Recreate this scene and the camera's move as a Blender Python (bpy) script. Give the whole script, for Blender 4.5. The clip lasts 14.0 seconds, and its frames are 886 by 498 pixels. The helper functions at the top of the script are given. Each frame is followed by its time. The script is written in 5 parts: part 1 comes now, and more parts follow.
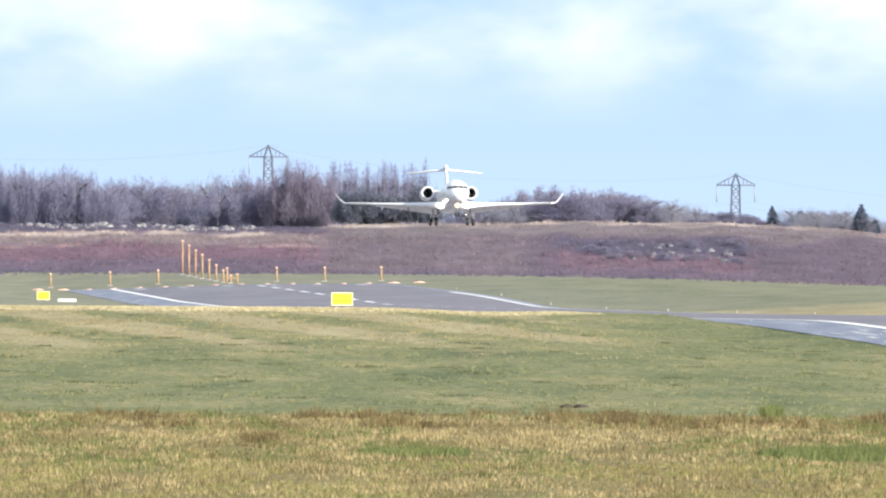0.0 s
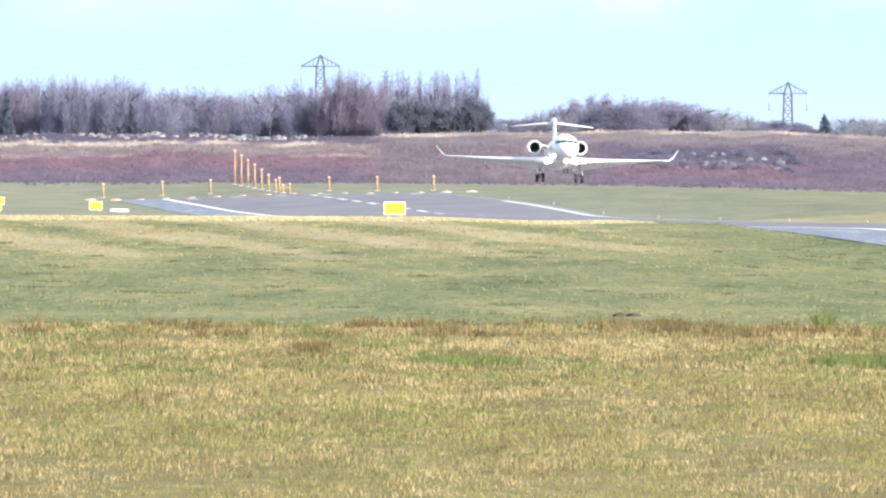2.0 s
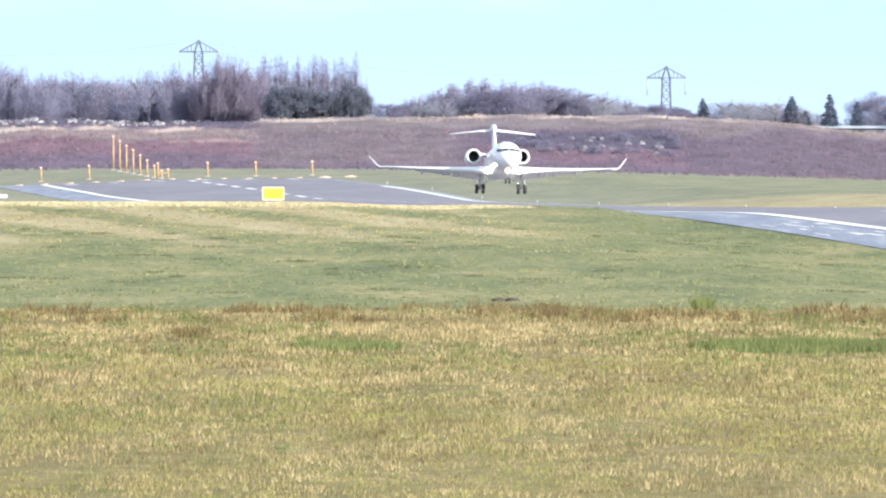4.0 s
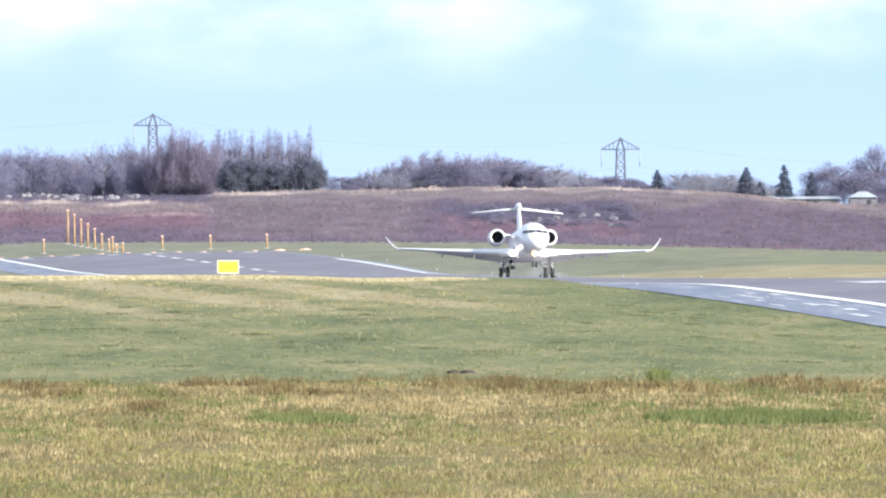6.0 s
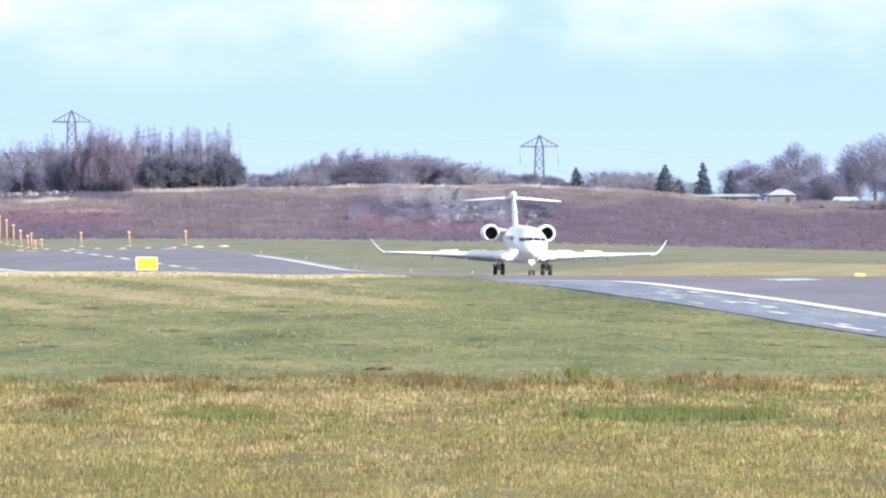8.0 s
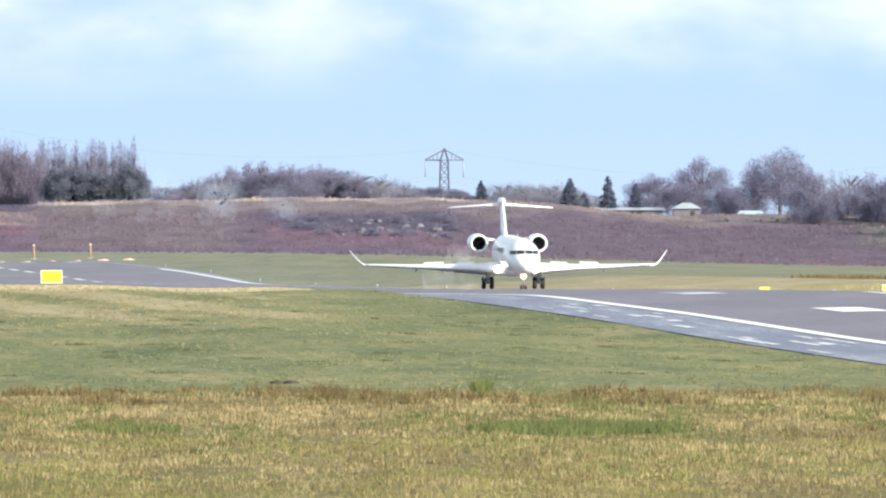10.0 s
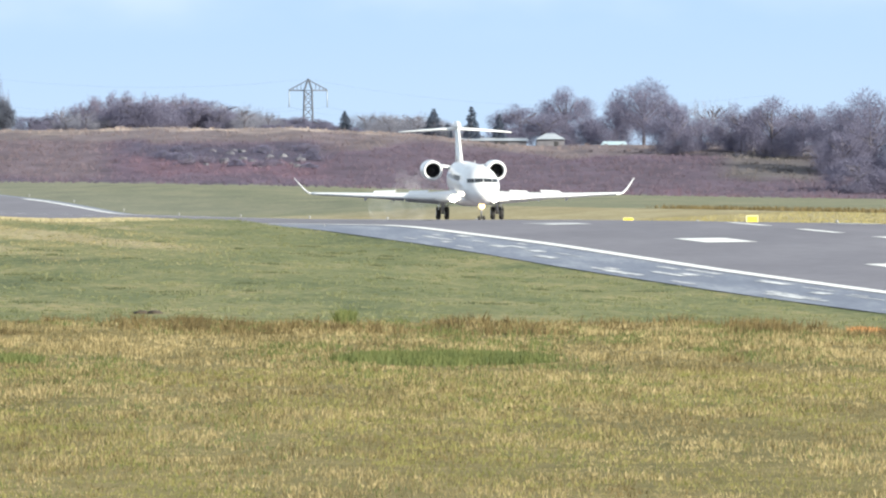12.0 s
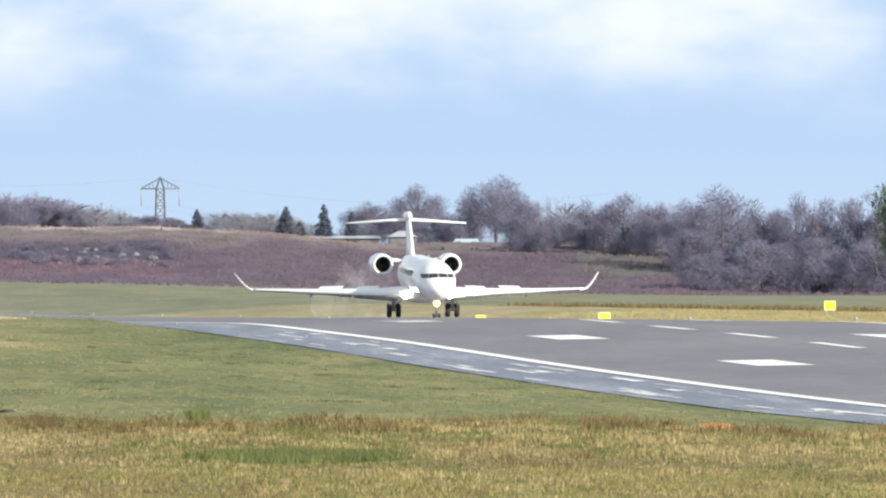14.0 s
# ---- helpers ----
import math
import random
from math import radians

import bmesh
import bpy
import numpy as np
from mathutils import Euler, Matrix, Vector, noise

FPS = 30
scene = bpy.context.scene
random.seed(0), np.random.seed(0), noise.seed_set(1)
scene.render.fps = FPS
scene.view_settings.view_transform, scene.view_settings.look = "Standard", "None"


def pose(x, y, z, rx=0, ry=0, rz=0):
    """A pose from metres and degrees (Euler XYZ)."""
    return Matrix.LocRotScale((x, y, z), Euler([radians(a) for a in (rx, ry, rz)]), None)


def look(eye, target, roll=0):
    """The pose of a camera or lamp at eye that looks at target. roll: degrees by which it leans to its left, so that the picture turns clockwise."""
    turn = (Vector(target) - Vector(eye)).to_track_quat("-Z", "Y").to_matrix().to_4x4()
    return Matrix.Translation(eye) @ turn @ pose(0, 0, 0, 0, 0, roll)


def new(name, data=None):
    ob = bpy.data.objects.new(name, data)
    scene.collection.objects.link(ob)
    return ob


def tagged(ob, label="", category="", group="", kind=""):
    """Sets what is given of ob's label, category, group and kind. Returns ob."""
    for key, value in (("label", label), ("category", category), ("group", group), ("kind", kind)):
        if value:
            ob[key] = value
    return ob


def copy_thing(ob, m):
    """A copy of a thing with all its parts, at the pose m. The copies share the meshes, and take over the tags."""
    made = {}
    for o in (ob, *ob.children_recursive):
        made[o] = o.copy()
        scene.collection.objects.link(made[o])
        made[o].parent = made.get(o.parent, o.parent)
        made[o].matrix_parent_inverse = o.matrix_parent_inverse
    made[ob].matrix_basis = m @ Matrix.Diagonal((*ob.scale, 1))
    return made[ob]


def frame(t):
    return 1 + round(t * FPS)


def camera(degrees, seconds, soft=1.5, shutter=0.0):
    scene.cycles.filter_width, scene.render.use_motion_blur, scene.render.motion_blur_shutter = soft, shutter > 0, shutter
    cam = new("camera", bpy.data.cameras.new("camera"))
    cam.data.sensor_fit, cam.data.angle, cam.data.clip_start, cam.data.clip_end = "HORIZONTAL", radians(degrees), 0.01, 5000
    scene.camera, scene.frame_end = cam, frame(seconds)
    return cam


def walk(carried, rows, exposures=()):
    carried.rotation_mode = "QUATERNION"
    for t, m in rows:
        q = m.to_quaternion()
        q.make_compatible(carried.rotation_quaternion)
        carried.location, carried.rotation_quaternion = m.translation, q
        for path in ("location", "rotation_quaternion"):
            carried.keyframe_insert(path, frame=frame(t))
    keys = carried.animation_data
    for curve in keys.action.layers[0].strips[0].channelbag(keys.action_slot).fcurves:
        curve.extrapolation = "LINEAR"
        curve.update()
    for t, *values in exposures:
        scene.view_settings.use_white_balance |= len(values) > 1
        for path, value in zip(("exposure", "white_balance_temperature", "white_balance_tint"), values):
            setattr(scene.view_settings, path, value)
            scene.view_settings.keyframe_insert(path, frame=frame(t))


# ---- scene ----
F = 29600.0          # focal length of the long lens, in picture units
LENS = 2 * math.degrees(math.atan(784 / F))
EYE = (0.0, 0.0, 6.0)
LEVEL = 70.0         # where the level line lies below the reference direction
cam = camera(LENS, 14.0, soft=2.15)

# seconds, pan and tilt of the view in lens units, roll in degrees
VIEW = [
    (0.0, -164.0, 0.7, 0.33), (0.5, -337.8, 71.9, 0.45), (1.0, -317.5, 243.2, 0.34), (1.5, -280.7, 203.8, 0.23),
    (2.0, -256.1, 161.9, 0.19), (2.5, -150.1, 186.3, 0.35), (2.7, -114.3, 231.2, 0.31),
    (4.8, -50.0, 64.3, 0.01), (5.0, -72.3, 23.4, 0.10), (5.5, 0.0, 0.0, 0.0), (6.0, 38.6, 60.0, -0.21),
    (6.5, 67.0, 47.6, -0.46), (7.0, 51.7, 40.1, -0.29), (7.5, 125.9, 103.8, -0.18), (8.0, 182.5, 65.6, -0.11),
    (8.2, 188.8, 53.1, -0.10), (10.5, 455.1, 41.7, 0.02), (11.0, 559.1, 62.8, 0.10), (11.5, 585.1, 90.5, -0.03),
    (12.0, 592.1, 165.6, -0.01), (12.5, 645.0, 182.5, -0.03), (13.0, 781.6, 78.1, -0.07), (13.5, 821.2, 39.2, 0.10),
    (14.0, 853.7, -6.9, -0.18)]


def spot(p, q, d):
    """The place at d metres in the direction p, q (lens units)."""
    return (p * d / F, d, EYE[2] + (LEVEL - q) * d / F)


walk(cam, [(t, look(EYE, spot(a, b, 1000.0), roll)) for t, a, b, roll in VIEW],
     [(0.0, 0.92, 6450, 10), (0.5, 0.98, 6250, 10), (1.0, 1.06, 6400, 10), (1.5, 1.23, 6420, 10), (2.0, 1.24, 6350, 10), (2.5, 1.2, 6350, 10), (5.0, 1.23, 6100, 11), (5.5, 1.13, 6080, 12), (6.5, 1.02, 6130, 12), (8.0, 1.02, 6200, 12), (10.5, 0.84, 6510, 7), (13.0, 0.81, 6580, 5), (14.0, 0.71, 6740, 7)])

# ---- sky and sun ----
SUN_DIR = Vector((0.70, -0.64, 0.33)).normalized()
world = bpy.data.worlds.new("sky")
scene.world = world
world.use_nodes = True
wn, wl = world.node_tree.nodes, world.node_tree.links
wn.clear()

w_out = wn.new("ShaderNodeOutputWorld")
w_bg = wn.new("ShaderNodeBackground")
w_sky = wn.new("ShaderNodeTexSky")
w_sky.sky_type = "NISHITA"
w_sky.sun_disc = False
w_sky.sun_elevation = math.asin(SUN_DIR.z)
w_sky.sun_rotation = math.atan2(SUN_DIR.x, SUN_DIR.y)
w_sky.air_density, w_sky.dust_density = 1.0, 0.6
w_dim = wn.new("ShaderNodeVectorMath")
w_dim.operation = "SCALE"
w_dim.inputs["Scale"].default_value = 0.085
wl.new(w_sky.outputs[0], w_dim.inputs[0])
w_co = wn.new("ShaderNodeTexCoord")
w_sep = wn.new("ShaderNodeSeparateXYZ")
wl.new(w_co.outputs["Generated"], w_sep.inputs[0])


def w_range(source, a, b, c, d):
    n = wn.new("ShaderNodeMapRange")
    n.interpolation_type = "SMOOTHSTEP"
    for i, v in enumerate((a, b, c, d)):
        n.inputs[1 + i].default_value = v
    wl.new(source, n.inputs[0])
    return n.outputs[0]


def w_mix(fac, a, b):
    n = wn.new("ShaderNodeMix")
    n.data_type = "RGBA"
    for value, slot in ((fac, 0), (a, 6), (b, 7)):
        if isinstance(value, (tuple, float)):
            n.inputs[slot].default_value = value
        else:
            wl.new(value, n.inputs[slot])
    return n.outputs[2]


def w_noise(scale, detail, stretch):
    m = wn.new("ShaderNodeMapping")
    m.inputs["Scale"].default_value = (1, 1, stretch)
    wl.new(w_co.outputs["Generated"], m.inputs[0])
    n = wn.new("ShaderNodeTexNoise")
    n.inputs["Scale"].default_value = scale
    n.inputs["Detail"].default_value = detail
    n.inputs["Roughness"].default_value = 0.5
    wl.new(m.outputs[0], n.inputs["Vector"])
    return n.outputs[0]


# pale blue winter haze low down, then broken white cloud
w_low = w_range(w_sep.outputs[2], 0.0, 0.30, 1.0, 0.25)
w_blue = w_mix(w_range(w_sep.outputs[2], 0.002, 0.014, 0.0, 1.0), (0.35, 0.451, 0.608, 1), (0.297, 0.415, 0.612, 1))
w_base = w_mix(w_low, w_dim.outputs[0], w_blue)
w_puff = wn.new("ShaderNodeMath")
w_puff.operation = "MULTIPLY"
wl.new(w_range(w_noise(60.0, 4.0, 2.2), 0.30, 0.72, 0.0, 1.0), w_puff.inputs[0])
wl.new(w_range(w_sep.outputs[2], 0.0085, 0.0158, 0.0, 0.95), w_puff.inputs[1])
w_col = w_mix(w_puff.outputs[0], w_base, (0.63, 0.655, 0.69, 1))
wl.new(w_col, w_bg.inputs[0])
w_bg.inputs[1].default_value = 1.0
wl.new(w_bg.outputs[0], w_out.inputs[0])

sun = new("sun", bpy.data.lights.new("sun", "SUN"))
sun.data.energy, sun.data.angle, sun.data.color = 5.0, radians(0.6), (1.0, 0.93, 0.82)
sun.matrix_world = look((0, 0, 300), Vector((0, 0, 300)) - SUN_DIR)


# ---- materials ----
def material(name, colors, scale=1.0, rough=0.8, metal=0.0, bump=0.0, stretch=(1, 1, 1), island=0.0, fine=6.0, spread=(0.35, 0.65), emit=None, coat=0.0, thin=0.0):
    """A node material: two scales of noise run through two or three colours, optional variation per island and bump."""
    m = bpy.data.materials.new(name)
    m.use_nodes = True
    ns, ls = m.node_tree.nodes, m.node_tree.links
    bsdf = ns["Principled BSDF"]
    co = ns.new("ShaderNodeTexCoord")
    mp = ns.new("ShaderNodeMapping")
    mp.inputs["Scale"].default_value = stretch
    ls.new(co.outputs["Object"], mp.inputs[0])
    big = ns.new("ShaderNodeTexNoise")
    big.inputs["Scale"].default_value, big.inputs["Detail"].default_value = scale, 5
    small = ns.new("ShaderNodeTexNoise")
    small.inputs["Scale"].default_value, small.inputs["Detail"].default_value = scale * fine, 3
    ls.new(mp.outputs[0], big.inputs["Vector"])
    ls.new(mp.outputs[0], small.inputs["Vector"])
    mix = ns.new("ShaderNodeMath")
    mix.operation = "MULTIPLY_ADD"
    mix.inputs[1].default_value = 0.35
    ls.new(small.outputs[0], mix.inputs[0])
    half = ns.new("ShaderNodeMath")
    half.operation = "MULTIPLY"
    half.inputs[1].default_value = 0.65
    ls.new(big.outputs[0], half.inputs[0])
    ls.new(half.outputs[0], mix.inputs[2])
    value = mix.outputs[0]
    if island:
        geo = ns.new("ShaderNodeNewGeometry")
        add = ns.new("ShaderNodeMath")
        add.operation = "MULTIPLY_ADD"
        add.inputs[1].default_value = island
        ls.new(geo.outputs["Random Per Island"], add.inputs[0])
        sub = ns.new("ShaderNodeMath")
        sub.operation = "SUBTRACT"
        sub.inputs[1].default_value = island / 2
        ls.new(value, sub.inputs[0])
        ls.new(sub.outputs[0], add.inputs[2])
        value = add.outputs[0]
    ramp = ns.new("ShaderNodeValToRGB")
    el = ramp.color_ramp.elements
    el[0].position, el[1].position = spread
    el[0].color, el[1].color = (*colors[0], 1), (*colors[-1], 1)
    if len(colors) == 3:
        mid = el.new(sum(spread) / 2)
        mid.color = (*colors[1], 1)
    ls.new(value, ramp.inputs[0])
    ls.new(ramp.outputs[0], bsdf.inputs["Base Color"])
    bsdf.inputs["Roughness"].default_value = rough
    bsdf.inputs["Metallic"].default_value = metal
    bsdf.inputs["Coat Weight"].default_value = coat
    if bump:
        b = ns.new("ShaderNodeBump")
        b.inputs["Strength"].default_value = bump
        ls.new(small.outputs[0], b.inputs["Height"])
        ls.new(b.outputs[0], bsdf.inputs["Normal"])
    if thin:
        back, both, out = ns.new("ShaderNodeBsdfTranslucent"), ns.new("ShaderNodeMixShader"), ns["Material Output"]
        both.inputs[0].default_value = thin
        ls.new(ramp.outputs[0], back.inputs[0])
        ls.new(bsdf.outputs[0], both.inputs[1])
        ls.new(back.outputs[0], both.inputs[2])
        ls.new(both.outputs[0], out.inputs["Surface"])
    if emit:
        bsdf.inputs["Emission Color"].default_value = (*emit[0], 1)
        bsdf.inputs["Emission Strength"].default_value = emit[1]
    return m


WHITE = material("white_aircraft_paint", [(0.74, 0.75, 0.76), (0.82, 0.82, 0.82)], 0.6, 0.28, coat=0.4)
GREYPAINT = material("pale_grey_paint", [(0.42, 0.43, 0.45), (0.5, 0.5, 0.52)], 0.8, 0.4)
BARE = material("bare_metal", [(0.55, 0.55, 0.56), (0.68, 0.68, 0.68)], 3.0, 0.3, 0.9)
DARK = material("dark_intake", [(0.02, 0.02, 0.022), (0.05, 0.05, 0.055)], 3.0, 0.5)
BLADE = material("fan_blade", [(0.10, 0.10, 0.11), (0.18, 0.18, 0.19)], 3.0, 0.4, 0.8)
RUBBER = material("tyre_rubber", [(0.012, 0.012, 0.013), (0.035, 0.034, 0.033)], 5.0, 0.85)
COCKPIT = material("cockpit_glass", [(0.015, 0.018, 0.022), (0.03, 0.035, 0.04)], 2.0, 0.08)
LAMP = material("landing_lamp", [(1, 0.95, 0.85), (1, 0.97, 0.9)], emit=((1.0, 0.9, 0.72), 14.0))
TAXI = material("taxi_lamp", [(1, 0.9, 0.7), (1, 0.92, 0.75)], emit=((1.0, 0.60, 0.22), 2.0))
YELLOW = material("yellow_sign_face", [(0.78, 0.62, 0.02), (0.86, 0.70, 0.05)], 2.0, 0.4)
SIGNFRAME = material("pale_sign_frame", [(0.72, 0.66, 0.36), (0.8, 0.75, 0.5)], 3.0, 0.5)
SIGNGREY = material("sign_steel", [(0.3, 0.3, 0.3), (0.42, 0.42, 0.42)], 4.0, 0.5, 0.3)
ORANGE = material("orange_pole_paint", [(0.29, 0.18, 0.085), (0.37, 0.25, 0.135)], 1.5, 0.55)
FADED = material("faded_orange_marker", [(0.5, 0.29, 0.21), (0.66, 0.5, 0.42)], 2.0, 0.7)
CONCRETE = material("pale_concrete", [(0.5, 0.49, 0.47), (0.66, 0.65, 0.62)], 2.0, 0.85)
STEEL = material("galvanised_steel", [(0.11, 0.13, 0.165), (0.16, 0.18, 0.215)], 0.3, 0.55, 0.4)
INSUL = material("insulator", [(0.25, 0.3, 0.34), (0.33, 0.38, 0.42)], 1.0, 0.3)
ASPHALT = material("runway_asphalt", [(0.125, 0.114, 0.134), (0.153, 0.141, 0.163), (0.184, 0.171, 0.193)], 0.05, 0.62, stretch=(2.2, 0.35, 1), bump=0.1, fine=9)
SHOULDER = material("wet_shoulder_asphalt", [(0.108, 0.12, 0.165), (0.15, 0.165, 0.217), (0.27, 0.285, 0.325)], 0.2, 0.5, stretch=(2.5, 0.16, 1), fine=7)
PAINT = material("runway_paint", [(0.55, 0.55, 0.55), (0.78, 0.78, 0.77), (0.82, 0.82, 0.8)], 0.15, 0.6, stretch=(2, 0.5, 1), spread=(0.25, 0.5))
WORN = material("worn_runway_paint", [(0.16, 0.165, 0.185), (0.34, 0.345, 0.36), (0.7, 0.7, 0.7)], 0.12, 0.6, stretch=(2, 0.4, 1))
TALLGRASS = material("dry_grass_blades", [(0.08, 0.066, 0.024), (0.182, 0.142, 0.056), (0.345, 0.278, 0.14)], 0.22, 0.75, island=0.38, stretch=(1.2, 0.1, 1), spread=(0.36, 0.66))
GREENGRASS = material("green_grass_blades", [(0.05, 0.07, 0.014), (0.08, 0.1, 0.022), (0.125, 0.138, 0.04)], 0.3, 0.75, island=0.4, stretch=(1.6, 0.12, 1), spread=(0.3, 0.72))
SHORTGRASS = material("mown_grass_blades", [(0.075, 0.092, 0.038), (0.128, 0.139, 0.06), (0.172, 0.173, 0.083)], 0.05, 0.75, island=0.36, stretch=(1.6, 0.15, 1), spread=(0.3, 0.72))
STRAW = material("straw_grass_blades", [(0.27, 0.235, 0.135), (0.37, 0.325, 0.19), (0.46, 0.41, 0.26)], 0.08, 0.75, island=0.35, stretch=(1.2, 0.15, 1), spread=(0.3, 0.72))
# from bark to evergreen leaves, distance haze is mixed into the colours as blue-grey
BARK = material("hazed_bark", [(0.102, 0.095, 0.116), (0.170, 0.156, 0.178)], 0.8, 0.9)
TWIG = material("hazed_twigs", [(0.19, 0.184, 0.262), (0.238, 0.23, 0.318), (0.29, 0.28, 0.37)], 0.15, 0.9, island=0.3, spread=(0.25, 0.75), thin=0.5)
# a second, hazier tint of the bare twigs, for the wood
GREYTWIG = material("haze_grey_twigs", [(0.205, 0.204, 0.29), (0.265, 0.262, 0.36), (0.33, 0.325, 0.42)], 0.15, 0.9, island=0.3, spread=(0.25, 0.75), thin=0.5)
PALETWIG = material("hazed_pale_twigs", [(0.21, 0.215, 0.27), (0.275, 0.28, 0.335), (0.34, 0.345, 0.395)], 0.15, 0.9, island=0.5, spread=(0.25, 0.75), thin=0.42)
REDTWIG = material("hazed_reddish_twigs", [(0.2, 0.178, 0.245), (0.255, 0.228, 0.3), (0.315, 0.285, 0.355)], 0.15, 0.9, island=0.3, spread=(0.25, 0.75), thin=0.5)
NEEDLE = material("hazed_needles", [(0.085, 0.112, 0.168), (0.118, 0.148, 0.21), (0.155, 0.188, 0.248)], 0.5, 0.8, island=0.5, spread=(0.25, 0.75), thin=0.5)
EVERGREEN = material("hazed_evergreen_leaves", [(0.12, 0.137, 0.187), (0.158, 0.176, 0.228), (0.2, 0.217, 0.268)], 0.5, 0.8, island=0.5, spread=(0.25, 0.75), thin=0.5)
LEAFGREEN = material("pale_green_leaves", [(0.12, 0.16, 0.12), (0.17, 0.215, 0.155), (0.23, 0.275, 0.2)], 0.5, 0.8, island=0.4, spread=(0.25, 0.75), thin=0.42)
ROOFWHITE = material("white_sheet_roof", [(0.30, 0.34, 0.38), (0.42, 0.45, 0.49)], 0.5, 0.45)
ROOFBLUE = material("pale_blue_sheet_roof", [(0.38, 0.52, 0.58), (0.5, 0.62, 0.66)], 0.5, 0.4)
WALLDARK = material("dark_shed_wall", [(0.10, 0.10, 0.12), (0.16, 0.16, 0.18)], 0.6, 0.7)
RUBBLE = material("pale_rubble", [(0.1, 0.1, 0.12), (0.19, 0.185, 0.2), (0.36, 0.345, 0.35)], 0.3, 0.9, bump=0.2)
DULLSTONE = material("dull_rubble", [(0.085, 0.085, 0.108), (0.13, 0.13, 0.152), (0.21, 0.205, 0.22)], 0.3, 0.9, bump=0.2)
SOIL = material("dark_soil", [(0.04, 0.032, 0.025), (0.075, 0.06, 0.045)], 6.0, 0.95, bump=0.4)
WOOD = material("weathered_wood", [(0.13, 0.11, 0.095), (0.24, 0.2, 0.17)], 5.0, 0.85, stretch=(0.3, 2, 2), bump=0.3)
CUTWOOD = material("cut_wood", [(0.36, 0.27, 0.19), (0.5, 0.39, 0.28)], 8.0, 0.85)
OLIVE = material("olive_grass_blades", [(0.098, 0.098, 0.022), (0.152, 0.148, 0.037), (0.235, 0.213, 0.068)], 0.3, 0.75, island=0.35, stretch=(1.6, 0.12, 1), spread=(0.3, 0.72))
VERGE = material("tan_verge_blades", [(0.19, 0.165, 0.062), (0.26, 0.225, 0.09), (0.34, 0.3, 0.135)], 0.3, 0.75, island=0.3, stretch=(1.2, 0.2, 1), spread=(0.3, 0.72))
TURNED = material("turning_grass_blades", [(0.11, 0.1, 0.045), (0.2, 0.178, 0.082), (0.32, 0.275, 0.14)], 0.3, 0.75, island=0.5, stretch=(1.2, 0.2, 1), spread=(0.3, 0.72))
SCUFF = material("white_scuffed_paint", [(0.22, 0.23, 0.25), (0.5, 0.51, 0.52), (0.76, 0.76, 0.76)], 0.5, 0.6, stretch=(2, 0.2, 1), spread=(0.35, 0.55))
DARKTUFT = material("dark_tuft_blades", [(0.04, 0.05, 0.02), (0.06, 0.07, 0.028), (0.085, 0.09, 0.04)], 0.3, 0.8, island=0.3)
TUSSOCK = material("brown_tussock_blades", [(0.06, 0.045, 0.014), (0.105, 0.076, 0.026), (0.17, 0.127, 0.05)], 0.3, 0.8, island=0.4, stretch=(1.6, 0.12, 1), spread=(0.3, 0.72))
RUST = material("dead_bracken", [(0.22, 0.09, 0.03), (0.36, 0.17, 0.06), (0.5, 0.28, 0.12)], 1.0, 0.85, island=0.5, spread=(0.25, 0.75))


# ---- mesh helpers ----
def mesh_of(name, verts, faces, mats, indices=None, smooth=False):
    me = bpy.data.meshes.new(name)
    me.from_pydata([tuple(v) for v in verts], [], [tuple(f) for f in faces])
    for m in (mats if isinstance(mats, (list, tuple)) else [mats]):
        me.materials.append(m)
    if indices is not None:
        me.polygons.foreach_set("material_index", indices)
    if smooth:
        me.polygons.foreach_set("use_smooth", [True] * len(me.polygons))
    me.update()
    return me


def part(name, me, parent, label="", at=None):
    ob = new(name, me)
    if parent:
        ob.parent = parent
    if at is not None:
        ob.matrix_basis = at
    return tagged(ob, label)


def thing(name, label, category, group="", kind="", at=None):
    ob = new(name)
    if at is not None:
        ob.matrix_basis = at
    return tagged(ob, label, category, group, kind)


def bm_mesh(name, bm, mat, smooth=True):
    bmesh.ops.recalc_face_normals(bm, faces=bm.faces)
    me = bpy.data.meshes.new(name)
    bm.to_mesh(me)
    bm.free()
    me.materials.append(mat)
    if smooth:
        me.polygons.foreach_set("use_smooth", [True] * len(me.polygons))
    return me


def box(name, size, at, mat, bevel=0.0, turn=(0, 0, 0)):
    bm = bmesh.new()
    bmesh.ops.create_cube(bm, size=1, matrix=pose(*at, *turn) @ Matrix.Diagonal((*size, 1)))
    if bevel:
        bmesh.ops.bevel(bm, geom=bm.edges[:], offset=bevel, segments=2, affect="EDGES")
    return bm_mesh(name, bm, mat, False)


def loft(name, rings, mat, cap=True, smooth=True):
    """A skin over rings of equal length."""
    n = len(rings[0])
    verts = [v for r in rings for v in r]
    faces = [(i * n + j, i * n + (j + 1) % n, (i + 1) * n + (j + 1) % n, (i + 1) * n + j) for i in range(len(rings) - 1) for j in range(n)]
    if cap:
        faces += [tuple(range(n))[::-1], tuple(range((len(rings) - 1) * n, len(rings) * n))]
    bm = bmesh.new()
    vs = [bm.verts.new(v) for v in verts]
    for f in faces:
        bm.faces.new([vs[k] for k in f])
    return bm_mesh(name, bm, mat, smooth)


